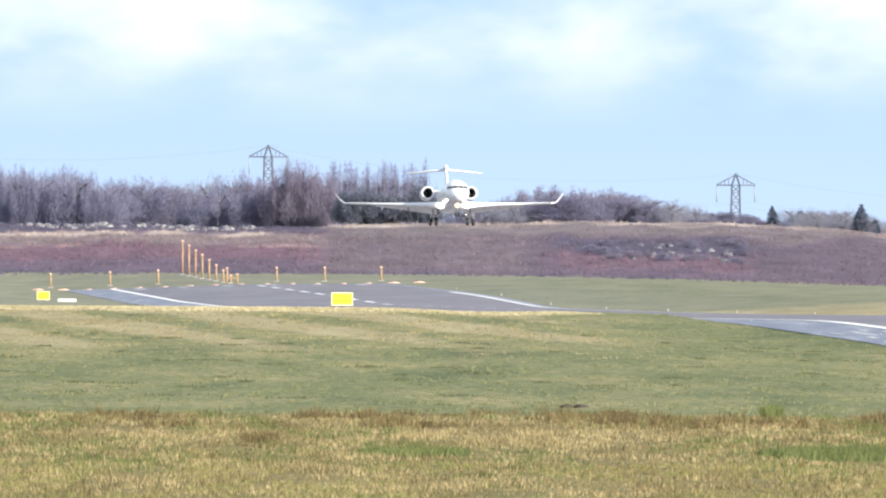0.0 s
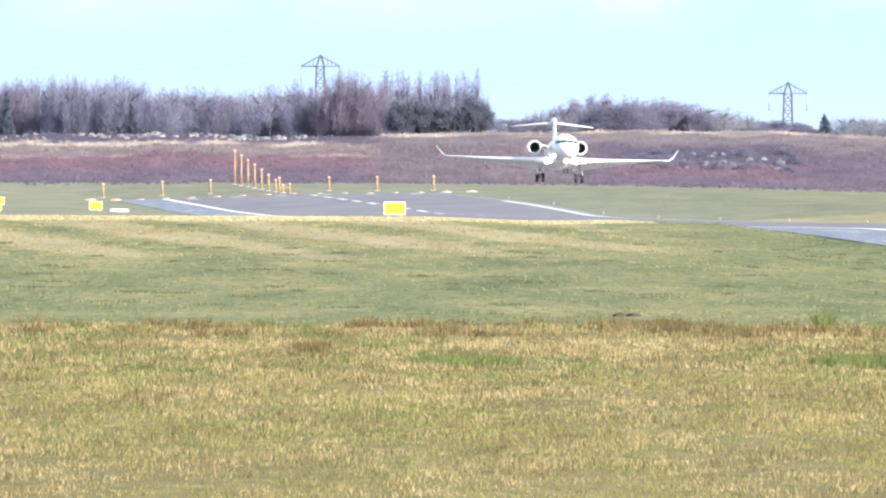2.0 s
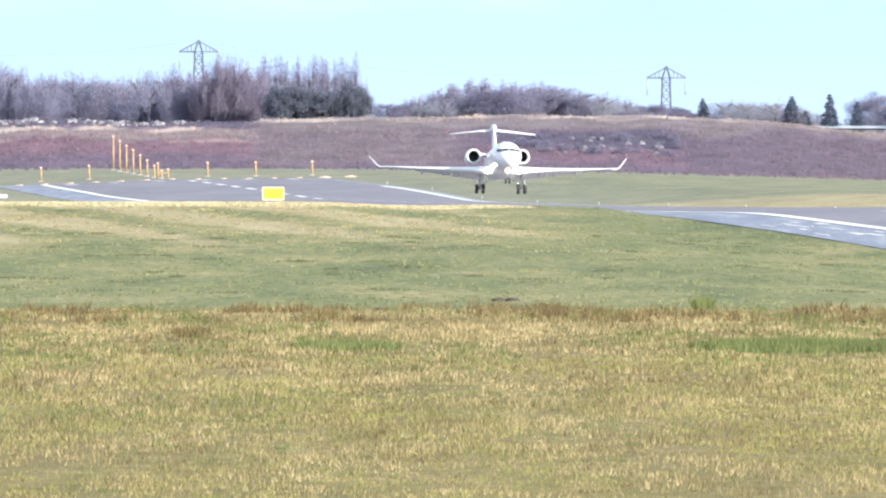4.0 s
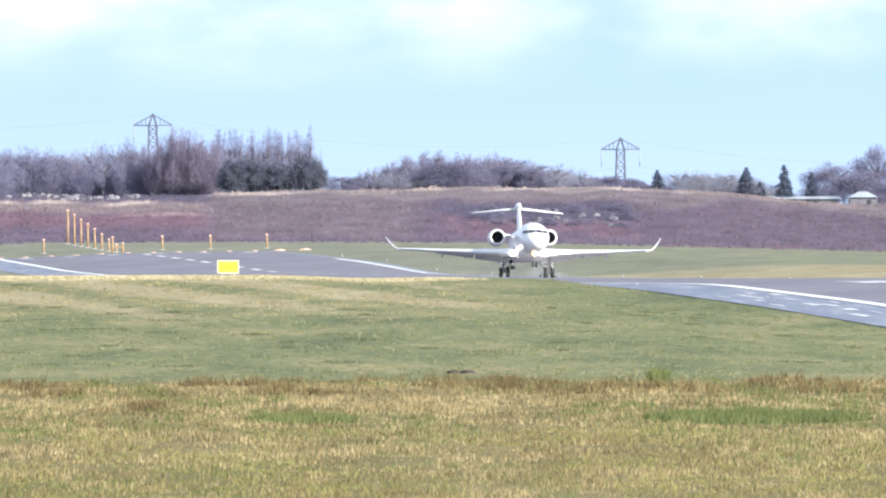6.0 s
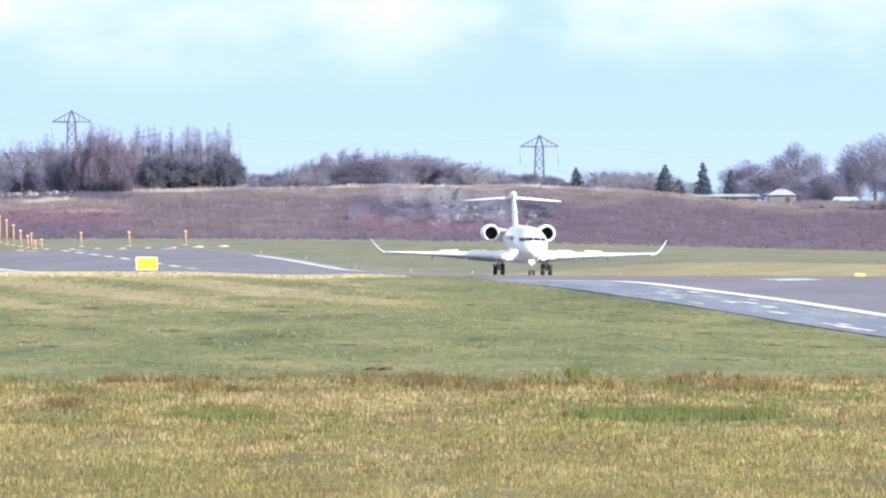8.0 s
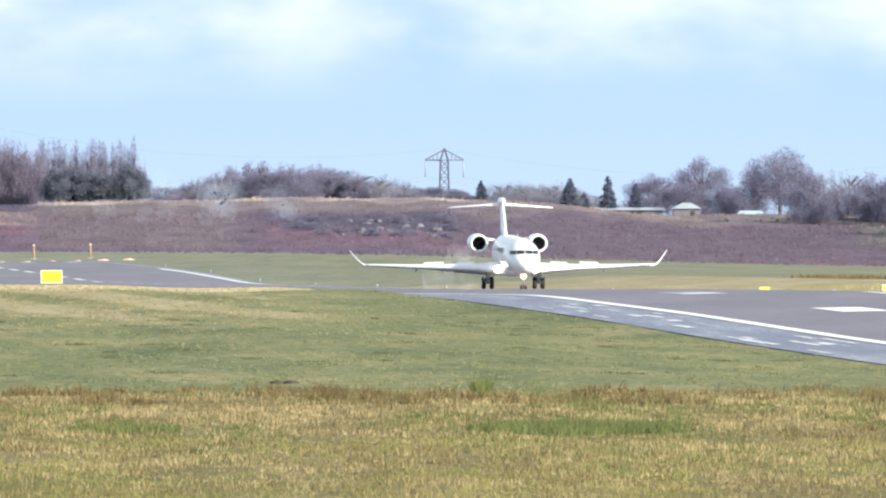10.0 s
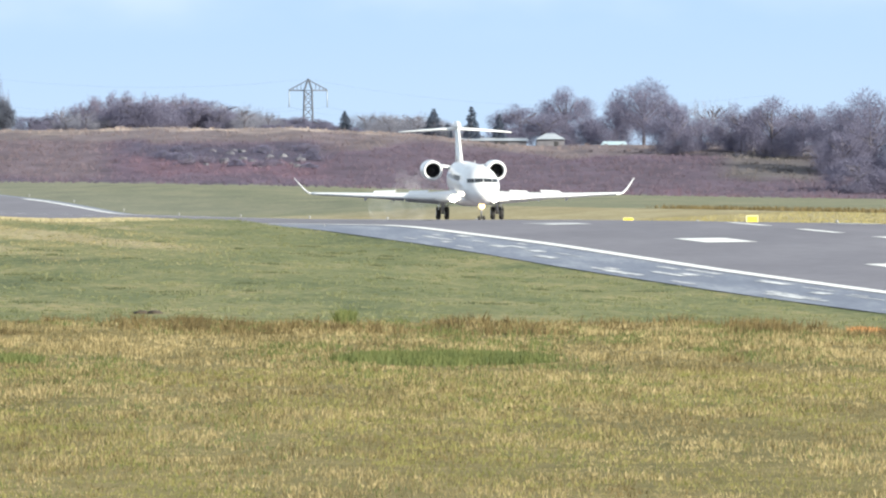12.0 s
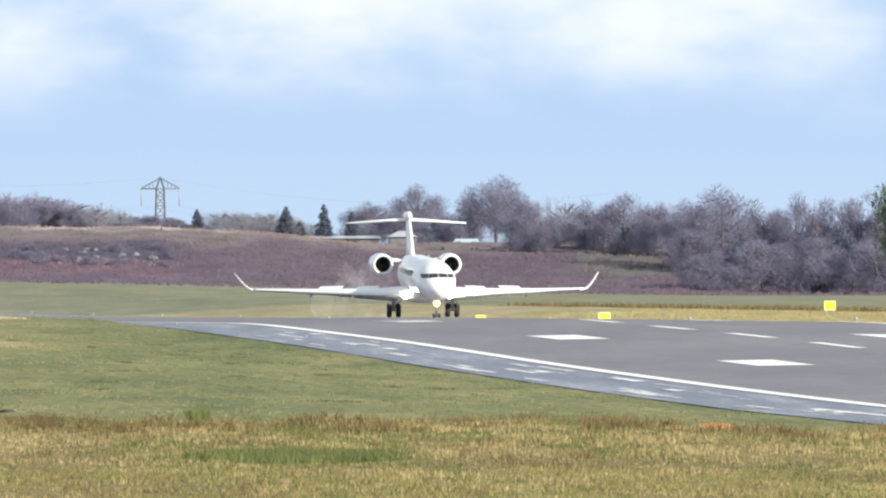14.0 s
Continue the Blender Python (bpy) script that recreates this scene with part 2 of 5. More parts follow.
def ring_x(x, cy, cz, ry, rz, n=24, power=2.0):
    out = []
    for k in range(n):
        a = 2 * math.pi * k / n
        c, s = math.cos(a), math.sin(a)
        out.append((x, cy + ry * math.copysign(abs(c) ** (2 / power), c), cz + rz * math.copysign(abs(s) ** (2 / power), s)))
    return out


def tube(name, a, b, r0, r1, mat, n=8):
    a, b = Vector(a), Vector(b)
    q = (b - a).to_track_quat("Z", "Y").to_matrix()
    rings = [[p + q @ Vector((r * math.cos(2 * math.pi * k / n), r * math.sin(2 * math.pi * k / n), 0)) for k in range(n)] for p, r in ((a, r0), (b, r1))]
    return loft(name, rings, mat)


# ---- lie of the land ----
RUN = (115.0, -0.0595)      # the runway's centre line: x = 115 - 0.0595 y
HEADING = math.degrees(math.atan2(-1.0, 0.0595))


def curve(knots):
    ys, zs = np.array(knots).T
    fine = np.arange(ys[0], ys[-1] + 1, 5.0)
    z = np.interp(fine, ys, zs)
    kernel = np.hanning(19)
    kernel /= kernel.sum()
    z = np.convolve(np.pad(z, 9, mode="edge"), kernel, "valid")
    return lambda y: np.interp(y, fine, z)


centre_z = curve([(-500, -6.0), (600, -5.9), (700, -5.75), (810, -5.35), (880, -4.85), (972, -4.05), (1080, -2.93), (1207, -1.93), (1310, -2.0),
                  (1500, -2.25), (1709, -2.45), (1950, -2.5), (2287, -2.35), (2507, -0.9), (2731, 0.4), (2800, 0.6), (3020, 2.3), (3080, 2.8)])
left_z = curve([(-500, -1.7), (25, -1.7), (140, -5.4), (760, -5.5), (1275, -1.55), (1300, -1.55), (1400, -2.4), (1600, -2.8), (2000, -1.95),
                (2287, -1.9), (2500, -1.2), (2731, 0.2), (3020, 2.3), (3080, 2.8)])
right_z = curve([(-500, -6.0), (700, -6.0), (900, -4.9), (1190, -2.3), (1500, -1.9), (2000, -1.4), (2500, -0.8), (3020, 1.6), (3080, 2.0)])


def smooth(a, b, x):
    k = np.clip((x - a) / (b - a), 0, 1)
    return k * k * (3 - 2 * k)


def offset(x, y):
    """Metres to the right of the runway's centre line."""
    return x - (RUN[0] + RUN[1] * y)


def runway_z(x, y):
    l = offset(x, y)
    return centre_z(y) - 0.015 * np.abs(l) + 0.026 * np.clip(l, -30, 30) * smooth(2230, 2480, y) + EYE[2]


def foot_z(p):
    """Height of the foot of the bank."""
    return 2.2 - 3.2 * smooth(-200, 1500, p)


def hill(x, y):
    """The long scrubby bank behind the airfield, and the ground on top of it."""
    p = x * F / np.maximum(y, 200)
    top = 12.9 - 3.2 * smooth(420, 820, p) - 6.5 * smooth(1260, 1480, p)
    top = top + 0.35 * np.sin(p / 150 + 0.5) + 0.15 * np.sin(p / 41)
    left = smooth(-330, -420, p)
    foot = 3030 + 0 * p
    rise = smooth(0, 1, (y - foot) / 300) * 0.55 + 0.45 * np.clip((y - foot) / 300, 0, 1)
    base = foot_z(p)
    return base + (top - base) * rise - left * 1.0 * smooth(3150, 3330, y) + 0.002 * np.maximum(y - 3330, 0)


def land(x, y):
    x, y = np.asarray(x, float), np.asarray(y, float)
    l = offset(x, y)
    rz = runway_z(x, y)
    lz, gz = left_z(y) + EYE[2], right_z(y) + EYE[2]
    far = smooth(2150, 3000, y)
    gz = gz * (1 - far) + (foot_z(x * F / np.maximum(y, 200)) + EYE[2]) * far
    side_l = rz + (lz - rz) * smooth(29.5, 52, -l) + 0.56 * smooth(29.4, 31.5, -l) * smooth(46, 34, -l) * smooth(1150, 1260, y) * smooth(1450, 1340, y)
    side_r = rz + (gz - rz) * smooth(24, 60, l)
    z = np.where(l < 0, side_l, side_r)
    z = z - 0.3 * smooth(27.6, 26.0, -l) * smooth(22.4, 21.0, l) * smooth(2760, 2745, y)
    z = z - 0.05 * smooth(58, 62, l) * smooth(70, 64, l) * smooth(1100, 1300, y) * smooth(2200, 1900, y)
    w = smooth(2980, 3060, y)
    return z * (1 - w) + (hill(x, y) + EYE[2]) * w


def ground_at(x, y):
    return float(land(x, y))


def value_noise(x, y, seed):
    """Smooth noise from 0 to 1, one cell a unit."""
    x, y = np.asarray(x, float), np.asarray(y, float)
    table = np.random.RandomState(seed).rand(256, 256)
    i, j = np.floor(x).astype(int), np.floor(y).astype(int)
    u, v = x - i, y - j
    u, v = u * u * (3 - 2 * u), v * v * (3 - 2 * v)
    a, b = table[i % 256, j % 256], table[(i + 1) % 256, j % 256]
    c, d = table[i % 256, (j + 1) % 256], table[(i + 1) % 256, (j + 1) % 256]
    return (a * (1 - u) + b * u) * (1 - v) + (c * (1 - u) + d * u) * v


# bank plants' own colours, shifted bluer and less red for distance haze
PALE, TAN, BROWN = (0.38, 0.315, 0.28), (0.20, 0.16, 0.158), (0.155, 0.128, 0.137)
RED, MAUVE, DARKHEATH, GREENBANK = (0.146, 0.089, 0.117), (0.112, 0.084, 0.118), (0.08, 0.07, 0.105), (0.125, 0.13, 0.1)


def heath(x, y):
    """What grows on the bank: bleached grass on the crest, brown heath below it, red and mauve scrub lower down."""
    p = x * F / np.maximum(y, 200)
    wob = value_noise(p / 90, y / 60, 3) - 0.5 + 0.6 * (value_noise(p / 28, y / 25, 4) - 0.5)
    u = (y - 3030) / 300 + 0.13 * wob
    blot = value_noise(p / 50, y / 40, 5)
    col = np.zeros(p.shape + (3,)) + np.array(MAUVE)

    def lay(weight, colour):
        nonlocal col
        w = np.clip(weight, 0, 1)[..., None]
        col = col * (1 - w) + np.array(colour) * w

    west, mid = smooth(-340, -400, p), smooth(-400, -340, p) * smooth(30, -40, p)
    east = smooth(330, 480, p)
    lay(smooth(0.10, 0.0, u) * (0.5 + 0.5 * blot), DARKHEATH)
    # the western heath: red, then pinkish tan with bleached streaks
    lay(west * smooth(0.22, 0.32, u) * smooth(0.60, 0.50, u) * 0.9, RED)
    lay(west * smooth(0.50, 0.60, u) * smooth(0.80, 0.72, u) * 0.8, TAN)
    lay(west * smooth(0.80, 0.86, u), DARKHEATH)
    lay(west * smooth(0.70, 0.74, u) * smooth(0.82, 0.79, u) * smooth(0.25, 0.45, blot), PALE)
    lay(west * smooth(0.46, 0.49, u) * smooth(0.545, 0.51, u) * smooth(0.42, 0.6, value_noise(p / 70, y / 300, 6)), (0.24, 0.17, 0.175))
    # the even brown face in the middle
    lay(mid * smooth(0.0, 0.25, u) * 0.75, (0.142, 0.113, 0.128))
    # rubble hollow over a red belt
    hollow = smooth(0, 70, p) * smooth(430, 350, p)
    lay(hollow * smooth(0.18, 0.26, u) * smooth(0.48, 0.40, u) * 0.6, RED)
    lay(hollow * smooth(0.42, 0.5, u) * smooth(0.72, 0.62, u), DARKHEATH)
    lay(smooth(-380, -330, p) * smooth(0.66, 0.76, u) * (1 - 0.75 * east), BROWN)
    # the smooth dark shoulder to the east
    edge = 0.52 + 0.26 * smooth(380, 560, p) - 0.1 * smooth(700, 820, p)
    lay(east * smooth(edge, edge - 0.08, u), (0.108, 0.083, 0.112))
    lay(east * smooth(edge, edge + 0.06, u), BROWN)
    lay(east * smooth(0.2, 0.1, u) * smooth(0.4, 0.6, blot) * 0.45, RED)
    lay(smooth(1060, 1120, p) * smooth(1300, 1220, p) * smooth(0.3, 0.42, u) * smooth(0.9, 0.75, u) * 0.45, GREENBANK)
    crest = smooth(-385, -365, p) * smooth(0.86, 0.90, u) * smooth(1.12, 1.0, u)
    lay(crest * (1 - smooth(380, 620, p)) * (0.35 + 0.65 * smooth(0.35, 0.6, value_noise(p / 60, y / 200, 8))), PALE)
    lay(crest * smooth(380, 620, p) * smooth(0.5, 0.7, blot), TAN)
    return col * (0.86 + 0.28 * value_noise(p / 12, y / 14, 9))[..., None]


# ---- the ground, one sheet to the horizon ----
def ground_material():
    m = bpy.data.materials.new("ground_cover")
    m.use_nodes = True
    ns, ls = m.node_tree.nodes, m.node_tree.links
    bsdf = ns["Principled BSDF"]
    bsdf.inputs["Roughness"].default_value = 0.95
    bsdf.inputs["Specular IOR Level"].default_value = 0.15
    co = ns.new("ShaderNodeTexCoord")

    def noise_of(scale, detail, stretch):
        mp = ns.new("ShaderNodeMapping")
        mp.inputs["Scale"].default_value = stretch
        ls.new(co.outputs["Object"], mp.inputs[0])
        n = ns.new("ShaderNodeTexNoise")
        n.inputs["Scale"].default_value, n.inputs["Detail"].default_value = scale, detail
        n.inputs["Roughness"].default_value = 0.62
        ls.new(mp.outputs[0], n.inputs["Vector"])
        return n.outputs[0]

    def ramp(source, stops):
        r = ns.new("ShaderNodeValToRGB")
        el = r.color_ramp.elements
        el[0].position, el[0].color = stops[0][0], (*stops[0][1], 1)
        el[1].position, el[1].color = stops[-1][0], (*stops[-1][1], 1)
        for pos, c in stops[1:-1]:
            e = el.new(pos)
            e.color = (*c, 1)
        ls.new(source, r.inputs[0])
        return r.outputs[0]

    def blend(fac, a, b):
        n = ns.new("ShaderNodeMix")
        n.data_type = "RGBA"
        ls.new(fac, n.inputs[0])
        ls.new(a, n.inputs[6])
        ls.new(b, n.inputs[7])
        return n.outputs[2]

    broad = noise_of(0.1, 8, (1.3, 0.2, 1))
    grain = noise_of(1.2, 6, (1.4, 0.3, 1))
    both = ns.new("ShaderNodeMath")
    both.operation = "MULTIPLY_ADD"
    both.inputs[1].default_value = 0.5
    half = ns.new("ShaderNodeMath")
    half.operation = "MULTIPLY"
    half.inputs[1].default_value = 0.5
    ls.new(broad, half.inputs[0])
    ls.new(grain, both.inputs[0])
    ls.new(half.outputs[0], both.inputs[2])
    v = both.outputs[0]
    mown = ramp(v, [(0.36, (0.066, 0.084, 0.04)), (0.46, (0.125, 0.145, 0.064)), (0.53, (0.182, 0.185, 0.085)), (0.61, (0.29, 0.25, 0.125))])
    straw = ramp(v, [(0.32, (0.19, 0.165, 0.085)), (0.5, (0.31, 0.265, 0.15)), (0.66, (0.43, 0.38, 0.24))])
    tall = ramp(v, [(0.34, (0.1, 0.092, 0.031)), (0.5, (0.165, 0.138, 0.053)), (0.66, (0.25, 0.205, 0.095))])
    shrub = noise_of(0.16, 7, (0.8, 0.35, 1.5))
    plants = ns.new("ShaderNodeVertexColor")
    plants.layer_name = "heath"
    tone = ns.new("ShaderNodeMapRange")
    for k, value in enumerate((0.3, 0.7, 0.72, 1.28)):
        tone.inputs[1 + k].default_value = value
    ls.new(shrub, tone.inputs[0])
    scale = ns.new("ShaderNodeVectorMath")
    scale.operation = "SCALE"
    ls.new(plants.outputs[0], scale.inputs[0])
    ls.new(tone.outputs[0], scale.inputs["Scale"])
    bank = scale.outputs[0]
    at = ns.new("ShaderNodeVertexColor")
    at.layer_name = "cover"
    sep = ns.new("ShaderNodeSeparateColor")
    ls.new(at.outputs[0], sep.inputs[0])
    rag = noise_of(0.25, 6, (1, 0.12, 1))

    def ragged(channel):
        a = ns.new("ShaderNodeMath")
        a.operation = "MULTIPLY_ADD"
        a.inputs[1].default_value = 0.9
        a.inputs[2].default_value = -0.45
        ls.new(rag, a.inputs[0])
        b = ns.new("ShaderNodeMath")
        ls.new(a.outputs[0], b.inputs[0])
        ls.new(channel, b.inputs[1])
        r = ns.new("ShaderNodeMapRange")
        r.interpolation_type = "SMOOTHSTEP"
        r.inputs[1].default_value, r.inputs[2].default_value = 0.3, 0.7
        ls.new(b.outputs[0], r.inputs[0])
        return r.outputs[0]

    c = blend(ragged(sep.outputs[0]), mown, straw)
    # far meadow, its pale grey-green partly distance haze put into the colour
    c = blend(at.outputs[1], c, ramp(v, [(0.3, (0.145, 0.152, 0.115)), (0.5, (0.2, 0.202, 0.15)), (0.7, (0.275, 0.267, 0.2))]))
    c = blend(ragged(sep.outputs[1]), c, tall)
    c = blend(ragged(sep.outputs[2]), c, bank)
    ls.new(c, bsdf.inputs["Base Color"])
    b = ns.new("ShaderNodeBump")
    b.inputs["Strength"].default_value = 0.5
    b.inputs["Distance"].default_value = 0.12
    ls.new(grain, b.inputs["Height"])
    ls.new(b.outputs[0], bsdf.inputs["Normal"])
    return m


def build_ground():
    ys = np.concatenate([np.arange(-400, 200, 40), np.arange(200, 1400, 8), np.arange(1400, 3000, 18), np.arange(3000, 3420, 6), np.arange(3420, 4961, 55)])
    ks = np.concatenate([-np.geomspace(1.6, 0.07, 18), np.arange(-0.064, 0.078, 0.0008), np.geomspace(0.08, 1.6, 18)])
    Y, K = np.meshgrid(ys, ks, indexing="ij")
    X = K * (Y + 460)
    Z = land(X, Y)
    rng = np.random.RandomState(5)
    Z = Z + (rng.rand(*Z.shape) - 0.5) * np.where(Y > 3050, 0.5, 0.03)
    rows, cols = Y.shape
    verts = np.stack([X, Y, Z], -1).reshape(-1, 3)
    idx = np.arange(rows * cols).reshape(rows, cols)
    faces = np.stack([idx[:-1, :-1], idx[:-1, 1:], idx[1:, 1:], idx[1:, :-1]], -1).reshape(-1, 4)
    me = mesh_of("ground", verts, faces, ground_material(), smooth=True)
    L = offset(X, Y)
    straw = smooth(1195, 1262, Y) * smooth(1420, 1330, Y) * smooth(-28, -50, L)
    straw = np.maximum(straw, 0.56 * smooth(890, 1100, Y) * smooth(1420, 1330, Y) * smooth(-33, -56, L))
    straw = np.maximum(straw, smooth(25, 28, L) * smooth(61, 57, L) * smooth(900, 1100, Y) * smooth(2300, 1900, Y))
    straw = np.maximum(straw, 0.3 * smooth(24, 60, L) * smooth(1300, 1500, Y) * smooth(2950, 2700, Y))
    straw = straw + 0.34 * np.sin(L / 1.9 + 0.02 * Y) * smooth(920, 1080, Y) * smooth(1330, 1290, Y) * smooth(-32, -45, L)
    straw = straw + 0.10 * np.sin(Y / 21 + X / 9) * smooth(780, 850, Y) * smooth(1250, 1100, Y)
    tall = smooth(736, 710, Y + 14 * np.sin(X * 1.3 + 2 * np.sin(X * 0.37)))
    bank = smooth(3012, 3078, Y)
    # the fourth channel brings in that hazed meadow colour with distance
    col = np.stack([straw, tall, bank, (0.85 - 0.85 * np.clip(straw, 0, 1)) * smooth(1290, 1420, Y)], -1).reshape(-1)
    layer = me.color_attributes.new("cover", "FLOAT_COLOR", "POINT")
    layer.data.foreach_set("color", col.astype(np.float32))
    plants = np.concatenate([heath(X, Y), np.ones(X.shape + (1,))], -1)
    me.color_attributes.new("heath", "FLOAT_COLOR", "POINT").data.foreach_set("color", plants.reshape(-1).astype(np.float32))
    return tagged(new("ground", me), "rough airfield grass rising to a purple scrubby bank", "ground", kind="structure")


build_ground()


# ---- runway ----
def strip(name, l0, l1, y0, y1, lift, mat, step=8.0, across=6):
    """A band of the runway between two offsets from the centre line."""
    ys = np.append(np.arange(y0, y1, step), y1)
    ls = np.linspace(l0, l1, across + 1)
    verts, faces = [], []
    for y in ys:
        for l in ls:
            x = RUN[0] + RUN[1] * y + l
            verts.append((x, y, float(runway_z(x, y)) + lift))
    n = across + 1
    for i in range(len(ys) - 1):
        for j in range(across):
            faces.append((i * n + j, i * n + j + 1, (i + 1) * n + j + 1, (i + 1) * n + j))
    return mesh_of(name, verts, faces, mat)


runway = tagged(new("runway", strip("runway", -22.6, 22.6, 300, 2740, 0.05, ASPHALT, across=12)), "worn grey asphalt runway with a slight hump", "runway", kind="structure")
for a, b in ((-29.3, -22.6), (22.6, 24.0)):
    tagged(new("runway_shoulder", strip("runway_shoulder", a, b, 300, 2740, 0.045, SHOULDER, across=4)), "damp blue-grey asphalt runway shoulder", "runway", kind="structure")
for name, l, w, end in (("edge_line", -21.9, 1.0, 2725), ("edge_line", 21.9, 0.9, 2515)):
    part(name, strip(name, l - w / 2, l + w / 2, 300, end, 0.075, PAINT, across=1), runway, "white painted runway edge line")
for k in range(46):
    y = 435 + 50.0 * k
    if y < 2700:
        part("centre_line_dash", strip("dash", 0.4, 1.3, y - 13, y + 13, 0.075, PAINT, across=1), runway)
for l in (-10.6, 10.6):
    for y, worn in ((735, 0), (852, 0), (970, 0), (1090, 0), (1210, 1)):
        part("touchdown_mark", strip("mark", l - 1.65, l + 1.65, y - 11.5, y + 11.5, 0.078, WORN if worn else PAINT, across=2), runway)
rng = random.Random(8)
for k in range(46):
    y = 770 + 380 * rng.random() ** 1.5
    l = -rng.uniform(23.4, 28.4)
    w = rng.choice((0.08, 0.14, 0.22, 0.34))
    part("worn_paint_patch", strip("patch", l - w, min(l + w, -22.5), y, y + rng.uniform(5, 24), 0.07, SCUFF, across=1), runway, "faded white streak on the shoulder")
for k in range(6):
    l = -18 + 7.2 * k
    part("threshold_bar", strip("bar", l - 0.9, l + 0.9, 2690, 2720, 0.075, WORN, across=1), runway)


# ---- aircraft: x forward, y to its left, z up from under the main wheels ----
FUS = np.array([(14.7, 2.45, 0.04, 0.04), (14.55, 2.47, 0.36, 0.31), (14.2, 2.52, 0.72, 0.62), (13.6, 2.62, 1.07, 0.92), (13.0, 2.75, 1.28, 1.13), (12.2, 2.93, 1.46, 1.37), (11.2, 3.06, 1.56, 1.52),
                (10.0, 3.14, 1.58, 1.56), (8.5, 3.2, 1.6, 1.58), (-4.5, 3.25, 1.6, 1.56), (-7.0, 3.40, 1.36, 1.33), (-9.5, 3.66, 1.02, 1.02), (-12, 3.98, 0.62, 0.64), (-14.2, 4.22, 0.26, 0.28)])


def fus(x):
    o = FUS[::-1]
    return tuple(float(np.interp(x, o[:, 0], o[:, k])) for k in (1, 2, 3))


def hull_patch(name, x0, x1, a0, a1, mat, nx=4, na=8, out=0.02):
    """A panel lying on the fuselage, between two stations and two angles."""
    verts, faces = [], []
    for i in range(nx + 1):
        x = x0 + (x1 - x0) * i / nx
        cz, ry, rz = fus(x)
        for j in range(na + 1):
            a = radians(a0 + (a1 - a0) * j / na)
            verts.append((x, (ry + out) * math.cos(a), cz + (rz + out) * math.sin(a)))
    n = na + 1
    for i in range(nx):
        for j in range(na):
            faces.append((i * n + j, (i + 1) * n + j, (i + 1) * n + j + 1, i * n + j + 1))
    return mesh_of(name, verts, faces, mat, smooth=True)


def nose_pane(name, y0, y1, z0, z1, mat, rake=0.0, n=6, out=0.02):
    """A pane on the curved nose, between two widths and two heights seen from ahead; rake lowers its outer end."""
    verts, faces = [], []
    for i in range(n + 1):
        y = y0 + (y1 - y0) * i / n
        for j in range(3):
            z = z0 + (z1 - z0) * j / 2 - rake * abs(y)
            lo, hi = 9.0, 14.7
            for _ in range(30):
                x = (lo + hi) / 2
                cz, ry, rz = fus(x)
                if (y / ry) ** 2 + ((z - cz) / rz) ** 2 < 1:
                    lo = x
                else:
                    hi = x
            verts.append((lo + out, y * 1.01, z + out))
    for i in range(n):
        for j in range(2):
            faces.append((i * 3 + j, i * 3 + 3 + j, i * 3 + 4 + j, i * 3 + 1 + j))
    return mesh_of(name, verts, faces, mat, smooth=True)


def foil(le, chord, z, y, thick, n=9, drop=0.0, upright=False):
    """A closed aerofoil section."""
    pts = []
    for side in (1, -1):
        for k in range(n):
            u = (k / (n - 1)) if side > 0 else 1 - k / (n - 1)
            if side < 0 and k in (0, n - 1):
                continue
            h = thick * chord * (2.97 * math.sqrt(u) - 1.26 * u - 3.52 * u * u + 2.84 * u ** 3 - 1.02 * u ** 4) * 0.5 / 0.5
            off = h * (0.62 if side > 0 else -0.38) if not upright else h * 0.5 * side
            pts.append((le - u * chord, off, z) if upright else (le - u * chord, y, z + off - drop * u * chord))
    return pts


